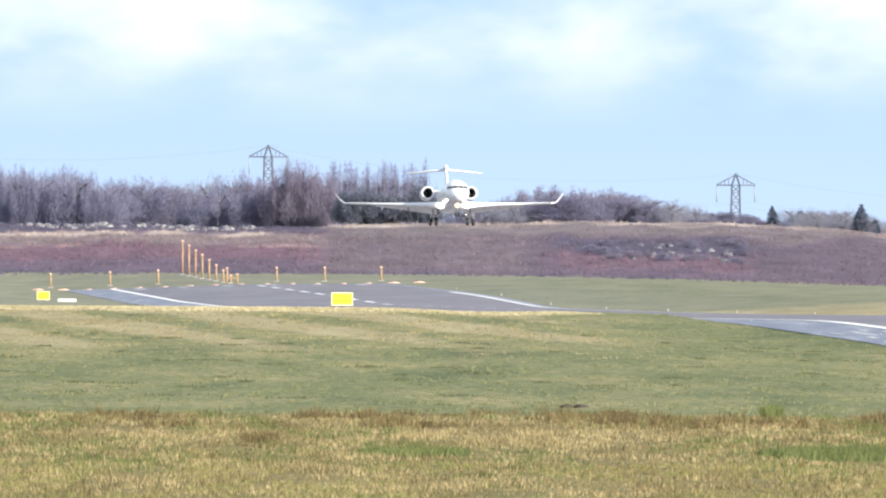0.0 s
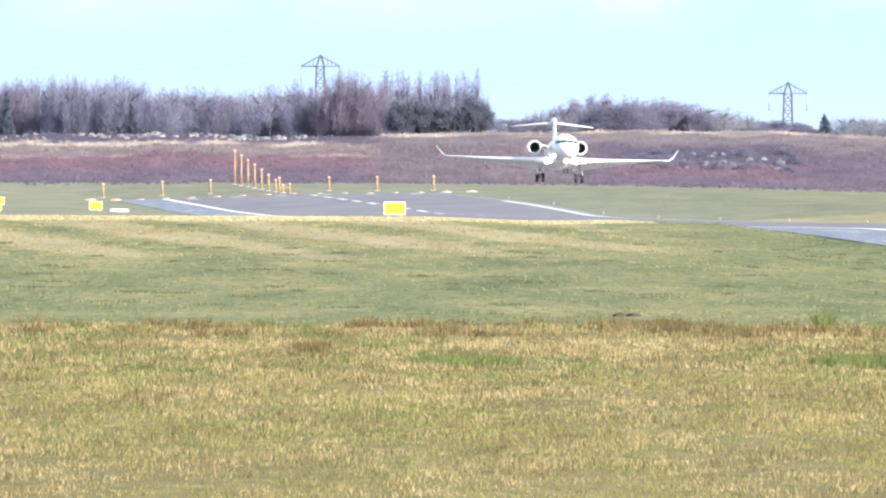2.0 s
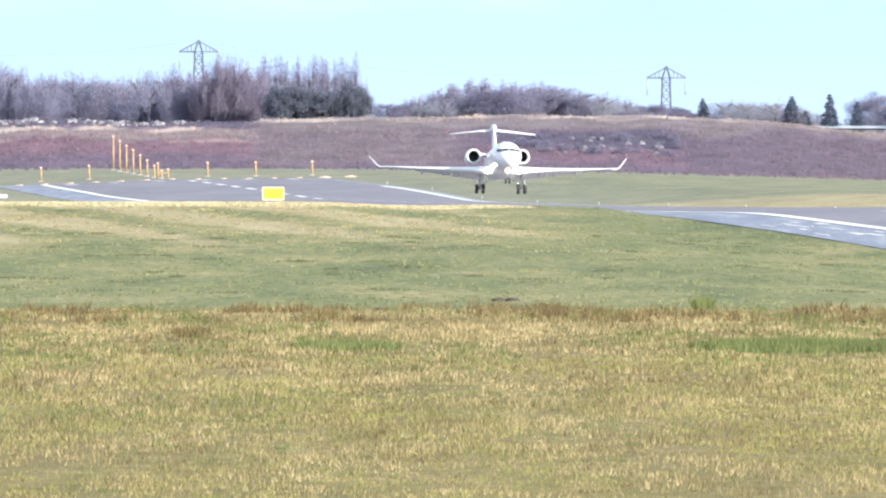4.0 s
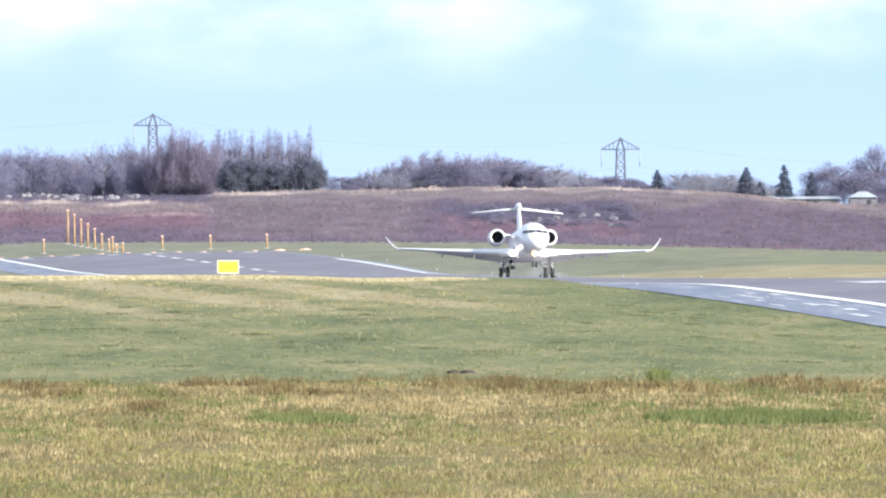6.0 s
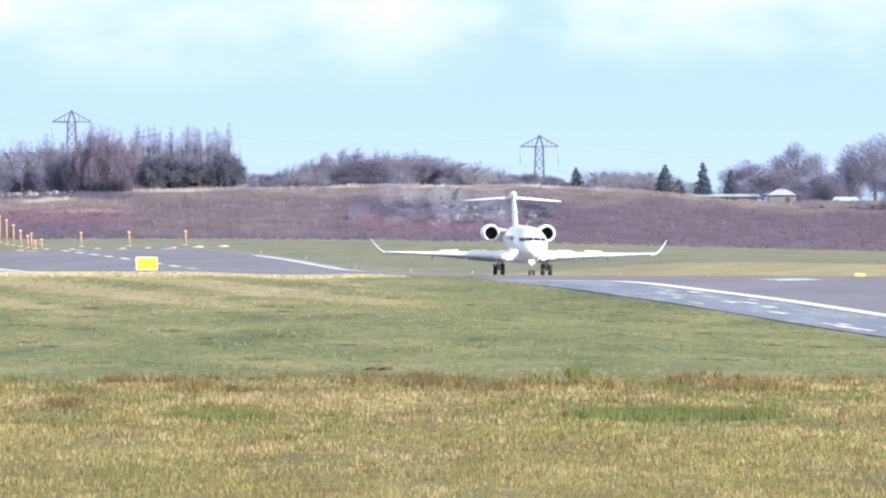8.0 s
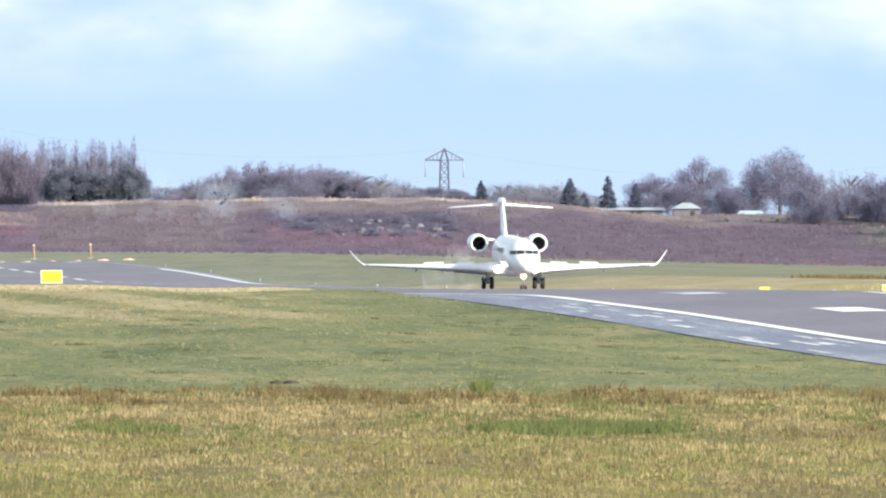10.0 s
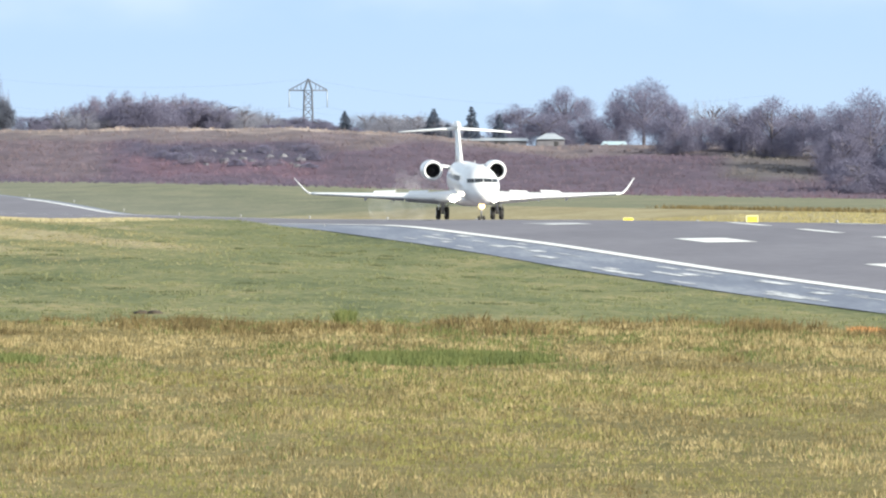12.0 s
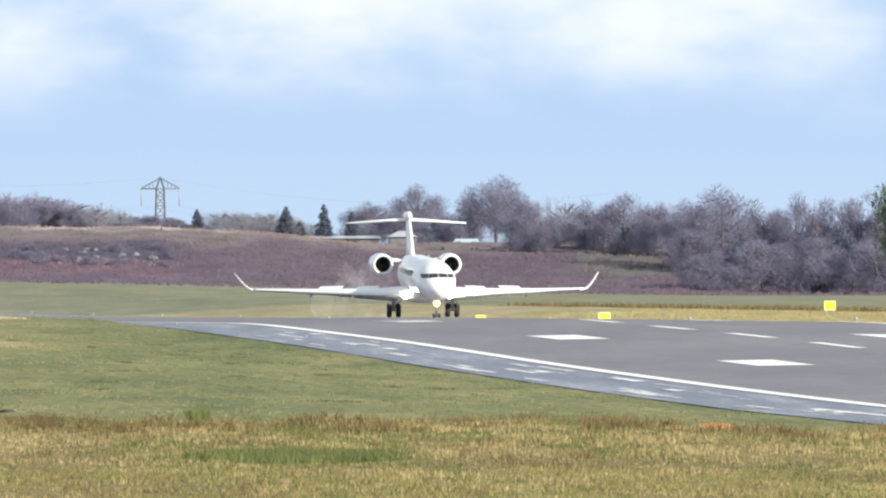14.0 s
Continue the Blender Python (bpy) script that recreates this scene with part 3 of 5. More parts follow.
def build_jet():
    jet = thing("business_jet", "white twin-engined business jet with winglets and a T-tail", "aircraft")
    body = part("fuselage", loft("fuselage", [ring_x(x, 0, cz, ry, rz, 32) for x, cz, ry, rz in FUS], WHITE), jet, "glossy white fuselage")
    for y0, y1 in ((0.03, 0.7), (0.75, 1.27), (-0.7, -0.03), (-1.27, -0.75)):
        part("windscreen_pane", nose_pane("pane", y0, y1, 3.46, 3.77, COCKPIT, 0.06), body, "dark cockpit window")
    for side in (0, 1):
        for k in range(14):
            x = 7.6 - 0.92 * k
            a = 16 if side == 0 else 164
            d = 8 if side == 0 else -8
            part("cabin_window", hull_patch("cabin_window", x - 0.17, x + 0.17, a - d, a + d, COCKPIT, 2, 3, 0.012), body)
    part("cabin_door", hull_patch("cabin_door", 8.6, 9.5, -28, 38, GREYPAINT, 3, 10, 0.008), body, "pale grey outlined cabin door")
    rings = []
    for x, w, h, z in ((6.2, 0.3, 0.15, 1.95), (5.0, 1.25, 0.42, 1.86), (2.5, 1.55, 0.62, 1.78), (-2, 1.55, 0.62, 1.78), (-5, 1.2, 0.45, 1.95), (-6.6, 0.3, 0.15, 2.1)):
        rings.append(ring_x(x, 0, z, w, h, 20, 2.6))
    part("belly_fairing", loft("belly_fairing", rings, WHITE), jet)
    for s in (1, -1):
        secs = [(0.6, 4.9, 7.6, 1.72, 0.135), (1.5, 4.3, 7.0, 1.76, 0.14), (3.2, 3.15, 5.5, 1.86, 0.14), (5.4, 1.65, 4.3, 2.0, 0.135), (9.0, -0.75, 3.0, 2.24, 0.13), (12.6, -3.15, 1.95, 2.5, 0.12), (13.05, -3.5, 1.75, 2.56, 0.10)]
        wing = part("wing", loft("wing", [foil(le, c, z, s * y, th, drop=-0.05) for y, le, c, z, th in secs], WHITE), jet, "swept white wing")
        tips = [(13.05, -3.5, 1.75, 2.56), (13.3, -3.85, 1.5, 2.66), (13.62, -4.25, 1.3, 2.95), (13.98, -4.85, 1.0, 3.43), (14.32, -5.5, 0.65, 3.92)]
        part("winglet", loft("winglet", [[(x, s * (y + (zz - z) * -0.8), z + (zz - z)) for x, _, zz in foil(le, c, z, 0, 0.08)] for y, le, c, z in tips], WHITE), wing, "canted white winglet")
        part("leading_edge", loft("leading_edge", [ring_x(le + 0.02, s * y, z + 0.02, 0.06, 0.05 + th * c * 0.06, 10) for y, le, c, z, th in secs[2:6]], BARE), wing, "polished metal leading edge")
        for y0, y1, c0, c1, dn in ((1.7, 5.2, 1.0, 0.62, 0.9), (5.35, 9.3, 0.6, 0.2, 0.85)):
            def te(y):
                le = float(np.interp(y, [q[0] for q in secs], [q[1] for q in secs]))
                ch = float(np.interp(y, [q[0] for q in secs], [q[2] for q in secs]))
                zz = float(np.interp(y, [q[0] for q in secs], [q[3] for q in secs]))
                return le - ch, zz + 0.05 * ch
            r = []
            for y, c in ((y0, c0), (y1, c1)):
                x, zz = te(y)
                r.append([(x + 0.25 - u * c, s * y, zz - 0.06 - 0.12 * (1 - u) * up - u * c * dn) for u, up in ((0, 0.2), (0.3, -0.7), (1, 0), (0.5, 0.9), (0.1, 1))])
            part("flap", loft("flap", r, WHITE, smooth=False), wing, "lowered white wing flap")
            for y in (y0 + 0.8, y1 - 0.8):
                x, zz = te(y)
                part("flap_fairing", loft("flap_fairing", [ring_x(x + dx, s * y, zz - 0.22 - dz, rr, rr * 1.4, 8) for dx, rr, dz in ((1.3, 0.03, 0), (0.7, 0.12, 0.04), (-0.2, 0.13, 0.14), (-1.1, 0.02, 0.4))], WHITE), wing)
        for y0, y1 in ((3.5, 5.3), (6.2, 8.2)):
            ym = (y0 + y1) / 2
            le = float(np.interp(ym, [q[0] for q in secs], [q[1] for q in secs]))
            ch = float(np.interp(ym, [q[0] for q in secs], [q[2] for q in secs]))
            zz = float(np.interp(ym, [q[0] for q in secs], [q[3] for q in secs]))
            sp = part("spoiler", box("spoiler", (0.62, y1 - y0, 0.05), (-0.31, 0, 0), WHITE, 0.015), wing, "white wing spoiler panel")
            SPOILERS.append((sp, (le - 0.66 * ch, s * ym, zz + 0.075 * ch), s * 30.0, s))
            sp.matrix_basis = pose(*SPOILERS[-1][1], 0, 0, SPOILERS[-1][2])
        WINGS.append((wing, s))
        # main gear
        part("upper_leg", tube("upper_leg", (0.12, s * 2.3, 1.9), (0.1, s * 2.3, 0.75), 0.17, 0.16, GREYPAINT, 12), jet, "thick upper landing gear strut")
        gear = part("main_gear", tube("main_gear", (0.1, s * 2.3, 1.72), (0, s * 2.3, 0.5), 0.14, 0.11, BARE, 12), jet, "main landing gear leg")
        GEAR.append(gear)
        part("side_brace", tube("side_brace", (0.05, s * 1.2, 1.6), (0, s * 2.25, 0.95), 0.06, 0.05, BARE), gear)
        part("axle", tube("axle", (0, s * 2.3 - 0.5, 0.54), (0, s * 2.3 + 0.5, 0.54), 0.07, 0.07, BARE), gear)
        part("gear_door", box("gear_door", (0.9, 0.05, 0.85), (0.1, s * 2.62, 1.25), WHITE, 0.02, (s * 8, 0, 0)), gear, "white gear door")
        for o in (-0.36, 0.36):
            part("tyre", wheel_mesh("tyre", 0, s * 2.3 + o, 0.54, 0.54, 0.36, RUBBER), gear, "black tyre")
            part("rim", wheel_mesh("rim", 0, s * 2.3 + o, 0.54, 0.27, 0.38, BARE), gear)
        # landing lamps in the wing roots
        part("landing_light", loft("landing_light", [ring_x(x, s * 1.72, 1.86, r, r, 20) for x, r in ((4.02, 0.3), (4.25, 0.29), (4.4, 0.2), (4.46, 0.03))], LAMP), jet, "bright landing light")
        # engine
        ey, ez = s * 2.7, 4.0
        outer = [(-3.6, 0.70), (-3.5, 0.76), (-3.62, 0.80), (-4.1, 0.85), (-5.2, 0.87), (-7.2, 0.82), (-8.7, 0.66), (-8.9, 0.61), (-8.8, 0.56), (-7.6, 0.52)]
        eng = part("engine", loft("engine", [ring_x(x, ey, ez, r, r, 32) for x, r in outer[2:]], WHITE, cap=False), jet, "white engine nacelle")
        part("intake_lip", loft("intake_lip", [ring_x(x, ey, ez, r, r, 32) for x, r in ((-4.05, 0.854), (-3.7, 0.825), (-3.5, 0.76), (-3.5, 0.68), (-3.75, 0.60))], WHITE, cap=False), eng, "pale rounded intake lip")
        part("intake_duct", loft("intake_duct", [ring_x(x, ey, ez, r, r, 32) for x, r in ((-3.75, 0.60), (-4.3, 0.59), (-4.9, 0.59))], DARK, cap=False), eng, "dark intake duct")
        bm = bmesh.new()
        for k in range(22):
            a = 2 * math.pi * k / 22
            vs = [bm.verts.new((-4.72 + dx, ey + r * math.cos(a + da), ez + r * math.sin(a + da))) for r, da, dx in ((0.18, -0.1, 0.06), (0.57, -0.1, 0.08), (0.57, 0.12, -0.06), (0.18, 0.1, -0.06))]
            bm.faces.new(vs)
        bmesh.ops.create_circle(bm, cap_ends=True, segments=32, radius=0.59, matrix=pose(-4.88, ey, ez, 0, 90, 0))
        part("fan", bm_mesh("fan", bm, BLADE, False), eng, "dark fan blades")
        part("spinner", loft("spinner", [ring_x(x, ey, ez, r, r, 16) for x, r in ((-4.3, 0.02), (-4.45, 0.13), (-4.72, 0.22), (-4.8, 0.22))], BLADE), eng)
        part("exhaust", loft("exhaust", [ring_x(x, ey, ez, r, r, 20) for x, r in ((-7.6, 0.5), (-8.6, 0.42), (-9.4, 0.1))], BARE), eng)
        part("engine_pylon", loft("engine_pylon", [foil(-4.9, 3.6, 4.15, s * 1.0, 0.1), foil(-4.9, 3.4, 4.32, s * 2.0, 0.1)], WHITE), eng)
        eng.matrix_basis = pose(-1.5, 0, 0)
        tail = [(0.0, -12.2, 2.9, 7.36), (1.5, -13.0, 2.35, 7.27), (4.5, -14.55, 1.35, 7.05), (4.8, -14.8, 1.05, 7.02)]
        part("tailplane", loft("tailplane", [foil(le, c, z, s * y, 0.1) for y, le, c, z in tail], WHITE), jet, "white T-tail plane")
    # fin and its bullet
    finr = [(-8.2, 6.4, 4.3, 0.085), (-9.3, 5.4, 5.2, 0.085), (-10.8, 4.2, 6.6, 0.09), (-12.0, 3.4, 7.55, 0.09), (-12.3, 2.9, 7.85, 0.07)]
    part("fin", loft("fin", [foil(le, c, z, 0, th, upright=True) for le, c, z, th in finr], WHITE), jet, "white swept fin")
    part("bullet_fairing", loft("bullet_fairing", [ring_x(x, 0, 7.62, r, r * 1.3, 14) for x, r in ((-11.7, 0.03), (-12.0, 0.2), (-12.8, 0.32), (-14.6, 0.28), (-15.9, 0.05))], WHITE), jet)
    # nose gear
    ng = part("nose_gear", tube("nose_gear", (11.6, 0, 2.0), (11.7, 0, 0.34), 0.09, 0.07, BARE, 10), jet, "nose landing gear leg")
    for o in (-0.2, 0.2):
        part("tyre", wheel_mesh("tyre", 11.7, o, 0.30, 0.30, 0.2, RUBBER), ng, "black nose tyre")
        part("rim", wheel_mesh("rim", 11.7, o, 0.30, 0.15, 0.22, BARE), ng)
    part("taxi_light", loft("taxi_light", [ring_x(x, 0, 1.42, r, r, 16) for x, r in ((11.75, 0.27), (11.92, 0.25), (12.02, 0.05))], TAXI), ng, "amber-white taxi light")
    part("antenna", box("antenna", (0.4, 0.03, 0.35), (5.0, 0, 4.9), WHITE, 0.01), jet)
    return jet


def wheel_mesh(name, x, y, z, r, w, mat):
    prof = [(-w / 2, r * 0.55), (-w / 2, r * 0.86), (-w * 0.36, r * 0.97), (-w * 0.12, r), (w * 0.12, r), (w * 0.36, r * 0.97), (w / 2, r * 0.86), (w / 2, r * 0.55)]
    return loft(name, [[(x + rr * math.cos(2 * math.pi * k / 24), y + o, z + rr * math.sin(2 * math.pi * k / 24)) for k in range(24)] for o, rr in prof], mat)


SPOILERS, GEAR, WINGS = [], [], []
jet = build_jet()


# ---- signs, lights and poles of the airfield ----
def sign_board(w, h, x, y, label, turn=0.0):
    z = ground_at(x, y)
    s = thing("taxiway_sign", label, "sign", "yellow airfield signs", at=pose(x, y, z, 0, 0, turn))
    zc, e = 0.22 + h / 2, 0.09 * h
    part("panel", box("panel", (w - e, 0.2, h - e), (0, 0, zc), YELLOW, 0.03), s, "bright yellow panel")
    for name, size, at in (("frame_rail", (w, 0.26, e), (0, 0, zc + h / 2 - e / 2)), ("frame_rail", (w, 0.26, e), (0, 0, zc - h / 2 + e / 2)),
                           ("frame_stile", (e, 0.26, h - 2 * e), (-w / 2 + e / 2, 0, zc)), ("frame_stile", (e, 0.26, h - 2 * e), (w / 2 - e / 2, 0, zc))):
        part(name, box(name, size, at, SIGNFRAME, 0.02), s, "pale yellow sign frame")
    for o in (-0.3 * w, 0.3 * w):
        part("post", tube("post", (o, 0, -0.3), (o, 0, 0.26), 0.05, 0.05, SIGNGREY), s)
    for k, o in enumerate((-0.18, 0.02, 0.2)):
        part("marking_bar", box("marking_bar", (w * 0.1, 0.01, h * 0.34), (o * w, -0.106, 0.22 + h * 0.5), CHARS), s, "faint character bar")
    return s


CHARS = material("sign_characters", [(0.55, 0.42, 0.03), (0.62, 0.48, 0.04)], 2.0, 0.5)
x, y, _ = spot(-342, 0, 1278)
sign_board(1.66, 1.0, x, y, "bright yellow airfield sign on the crest of the grass")
x, y, _ = spot(-871, 0, 2050)
sign_board(1.6, 1.05, x, y, "yellow airfield sign beside the far runway")
x, y, _ = spot(-1043, 0, 2400)
sign_board(1.7, 1.1, x, y, "yellow airfield sign in far grass")
x, y, _ = spot(-1046, 0, 2000)
sign_board(1.2, 0.5, x, y, "small low yellow airfield sign")
x, y, _ = spot(1139, 0, 1330)
sign_board(1.0, 0.7, x, y, "yellow sign at the far runway edge", 12)
x, y, _ = spot(1539, 0, 1520)
sign_board(1.05, 0.85, x, y, "square yellow sign in straw grass")

x, y, _ = spot(920, 0, 1345)
sign_board(0.85, 0.4, x, y, "low yellow sign close to the runway edge", 8)

x, y, _ = spot(-829, 0, 2060)
slab = thing("marker_board", "low white concrete marker board lying in grass", "marker", at=pose(x, y, ground_at(x, y)))
part("board", box("board", (2.3, 0.8, 0.42), (0, 0, 0.2), CONCRETE, 0.05), slab)


def light_pole(x, y, top):
    z = ground_at(x, y)
    h = top - z
    s = thing("approach_light_pole", "tall orange approach light pole in short grass", "light pole", "approach light poles", at=pose(x, y, z))
    part("mast", tube("mast", (0, 0, -0.3), (0, 0, h - 0.3), 0.19, 0.15, ORANGE, 8), s, "orange painted mast")
    part("lamp_head", box("lamp_head", (0.44, 0.36, 0.3), (0, 0, h - 0.15), FADED, 0.06), s)
    part("footing", box("footing", (0.9, 0.9, 0.3), (0, 0, 0.0), SIGNGREY, 0.05), s)


for k in range(8):
    y = 2786 + 30 * k
    x = RUN[0] + RUN[1] * y
    light_pole(x, y, ground_at(x, y) + (1.5, 2.2, 2.9, 3.6, 4.3, 4.9, 5.6, 6.2)[k])
for p in (-858, -753, -668, -458, -373, -273):
    x, y, _ = spot(p, 0, 2830)
    light_pole(x, y, ground_at(x, y) + 2.5)

x, y, _ = spot(-537, 0, 2772)
rack = thing("light_rack", "low orange two-legged frame before the approach lights", "light rack", at=pose(x, y, ground_at(x, y)))
for o, h in ((-0.85, 2.5), (0.85, 1.5)):
    part("post", tube("post", (o, 0, -0.3), (o, 0, h), 0.17, 0.15, ORANGE, 8), rack)
    part("lamp", box("lamp", (0.45, 0.4, 0.25), (o, 0, h + 0.1), FADED, 0.05), rack, "faded orange lamp head")
part("crossbar", box("crossbar", (1.5, 0.16, 0.2), (0, 0, 1.0), ORANGE, 0.03), rack)

for k in range(16):
    p = -880 + 45 * k
    x, y, _ = spot(p, 0, 2752)
    s = thing("runway_end_light", "low faded orange runway end light", "runway light", "runway end lights", at=pose(x, y, ground_at(x, y)))
    part("base", box("base", (1.9, 0.6, 0.2), (0, 0, 0.06), FADED, 0.05), s)
    part("lamp", loft("lamp", [[(r * 1.8 * math.cos(a), r * math.sin(a), z) for a in np.linspace(0, 2 * math.pi, 13)[:-1]] for r, z in ((0.3, 0.05), (0.3, 0.2), (0.2, 0.27))], FADED), s)
for side in (-25.2, 25.2):
    for k in range(13):
        y = 1120 + 120 * k
        x = RUN[0] + RUN[1] * y + side
        if side < 0 and y > 1290:
            continue
        s = thing("runway_edge_light", "small white runway edge light on a short stem", "runway light", "runway edge lights", at=pose(x, y, ground_at(x, y)))
        part("stem", tube("stem", (0, 0, -0.3), (0, 0, 0.2), 0.05, 0.05, SIGNGREY), s)
        part("lens", loft("lens", [[(r * math.cos(a), r * math.sin(a), z) for a in np.linspace(0, 2 * math.pi, 11)[:-1]] for r, z in ((0.12, 0.2), (0.14, 0.3), (0.05, 0.42))], SIGNGREY), s)


# ---- pylons and their wires ----
def pylon(p, q, d):
    x, y, top = spot(p, q, d)
    h = 25.0
    s = thing("electricity_pylon", "grey steel lattice electricity pylon above bare trees", "pylon", "electricity pylons", at=pose(x, y, top - h))
    bm = bmesh.new()

    def bar(a, b, r=0.11):
        r *= 1.35
        a, b = Vector(a), Vector(b)
        m = Matrix.Translation((a + b) / 2) @ (b - a).to_track_quat("Z", "Y").to_matrix().to_4x4()
        bmesh.ops.create_cube(bm, size=1, matrix=m @ Matrix.Diagonal((2 * r, 2 * r, (b - a).length, 1)))

    def wid(z):
        return 1.7 - 0.75 * z / 22 if z < 22 else 0.95 * (25 - z) / 3 + 0.05
    zs = [0, 4.5, 8.5, 12, 15, 17.6, 20, 22, 25]
    for za, zb in zip(zs, zs[1:]):
        wa, wb = wid(za), wid(zb)
        for sx, sy in ((1, 1), (1, -1), (-1, 1), (-1, -1)):
            bar((sx * wa, sy * wa, za), (sx * wb, sy * wb, zb), 0.13)
        for sy in (1, -1):
            bar((-wa, sy * wa, za), (wb, sy * wb, zb), 0.08)
            bar((wa, sy * wa, za), (-wb, sy * wb, zb), 0.08)
            bar((-wb, sy * wb, zb), (wb, sy * wb, zb), 0.08)
        for sx in (1, -1):
            bar((sx * wa, -wa, za), (sx * wb, wb, zb), 0.08)
    part("tower", bm_mesh("tower", bm, STEEL, False), s, "tapering lattice tower")
    for sx in (1, -1):
        bm = bmesh.new()
        for sy in (0.5, -0.5):
            bar((sx * 0.9, sy, 22), (sx * 5.0, 0, 22.0), 0.13)
            bar((sx * 0.3, sy * 0.4, 24.6), (sx * 5.0, 0, 22.1), 0.11)
        for u in (1.9, 2.9, 3.9):
            bar((sx * u, 0, 22), (sx * u, 0, 24.6 - (u - 0.3) * 0.53), 0.07)
        part("cross_arm", bm_mesh("cross_arm", bm, STEEL, False), s)
        part("insulator_string", tube("insulator_string", (sx * 4.95, 0, 22), (sx * 4.95, 0, 17.6), 0.15, 0.15, INSUL, 6), s)
    return Vector((x, y, top - h))


pa = pylon(-474, -181, 4350)
pb = pylon(353.6, -135.5, 4350)
pc = Vector((pb.x + (pb.x - pa.x), 4350, pb.z - 4))
pz = Vector((pa.x - (pb.x - pa.x), 4350, pa.z + 2))


def wire(a, b, sag):
    n = 28
    pts = [a.lerp(b, k / n) - Vector((0, 0, sag * 4 * (k / n) * (1 - k / n))) for k in range(n + 1)]
    rings = [[p + Vector((0, 0.013 * math.cos(t), 0.013 * math.sin(t))) for t in (0, 2.1, 4.2)] for p in pts]
    tagged(new("power_line", loft("power_line", rings, STEEL)), "thin grey sagging power line between pylons", "cable", "power lines")


for a, b in ((pz, pa), (pa, pb), (pb, pc)):
    for o, zz in ((-4.95, 17.6), (4.95, 17.6), (0, 25)):
        wire(a + Vector((o, 0, zz)), b + Vector((o, 0, zz)), 5.0)


# ---- trees ----
def twig_cloud(seed, n, lobes, length, width, droop=0.0, up=0.55):
    """Thin three-cornered twigs filling a set of lobes (x, y, z, rx, ry, rz)."""
    g = np.random.RandomState(seed)
    weight = np.array([l[3] * l[4] * l[5] for l in lobes]) ** 0.8
    pick = g.choice(len(lobes), n, p=weight / weight.sum())
    L = np.array(lobes)[pick]
    d = g.normal(size=(n, 3))
    d /= np.linalg.norm(d, axis=1)[:, None]
    r = g.rand(n)[:, None] ** 0.45
    c = L[:, :3] + d * r * L[:, 3:]
    way = d * np.array([1, 1, 0.7]) + g.normal(size=(n, 3)) * 0.5 + np.array([0, 0, up - droop])
    way /= np.linalg.norm(way, axis=1)[:, None]
    side = np.cross(way, g.normal(size=(n, 3)))
    side /= np.linalg.norm(side, axis=1)[:, None]
    ln = length * (0.5 + g.rand(n))[:, None]
    wd = width * (0.5 + g.rand(n))[:, None]
    v = np.stack([c - way * ln / 2 + side * wd, c - way * ln / 2 - side * wd, c + way * ln / 2], 1).reshape(-1, 3)
    v[:, 2] = np.maximum(v[:, 2], 0.05)
    return v, np.arange(3 * n).reshape(-1, 3)


def limbs_mesh(seed, height, spread, n=9, trunk=0.24):
    g = random.Random(seed)
    bm = bmesh.new()

    def limb(a, b, r0, r1, sides=6):
        a, b = Vector(a), Vector(b)
        q = (b - a).to_track_quat("Z", "Y").to_matrix()
        lo = [bm.verts.new(a + q @ Vector((r0 * math.cos(t), r0 * math.sin(t), 0))) for t in np.linspace(0, 2 * math.pi, sides + 1)[:-1]]
        hi = [bm.verts.new(b + q @ Vector((r1 * math.cos(t), r1 * math.sin(t), 0))) for t in np.linspace(0, 2 * math.pi, sides + 1)[:-1]]
        for k in range(sides):
            bm.faces.new((lo[k], lo[(k + 1) % sides], hi[(k + 1) % sides], hi[k]))
    limb((0, 0, -0.6), (0.1, 0, height * 0.35), trunk, trunk * 0.75)
    limb((0.1, 0, height * 0.35), (0, 0.1, height * 0.74), trunk * 0.75, 0.05)
    for k in range(n):
        z = height * g.uniform(0.22, 0.6)
        a = g.uniform(0, 2 * math.pi)
        r = spread * g.uniform(0.25, 0.5)
        e = Vector((r * math.cos(a), r * math.sin(a), min(z + height * g.uniform(0.12, 0.3), height * 0.66)))
        limb((0, 0, z), e, trunk * 0.5, 0.05, 5)
        for j in range(3):
            b = a + g.uniform(-0.8, 0.8)
            f = e + Vector((spread * 0.16 * math.cos(b), spread * 0.16 * math.sin(b), height * g.uniform(0.02, 0.08)))
            limb(e * 0.6 + Vector((0, 0, z)) * 0.4, f, 0.08, 0.02, 4)
    return bm_mesh("limbs", bm, BARK)


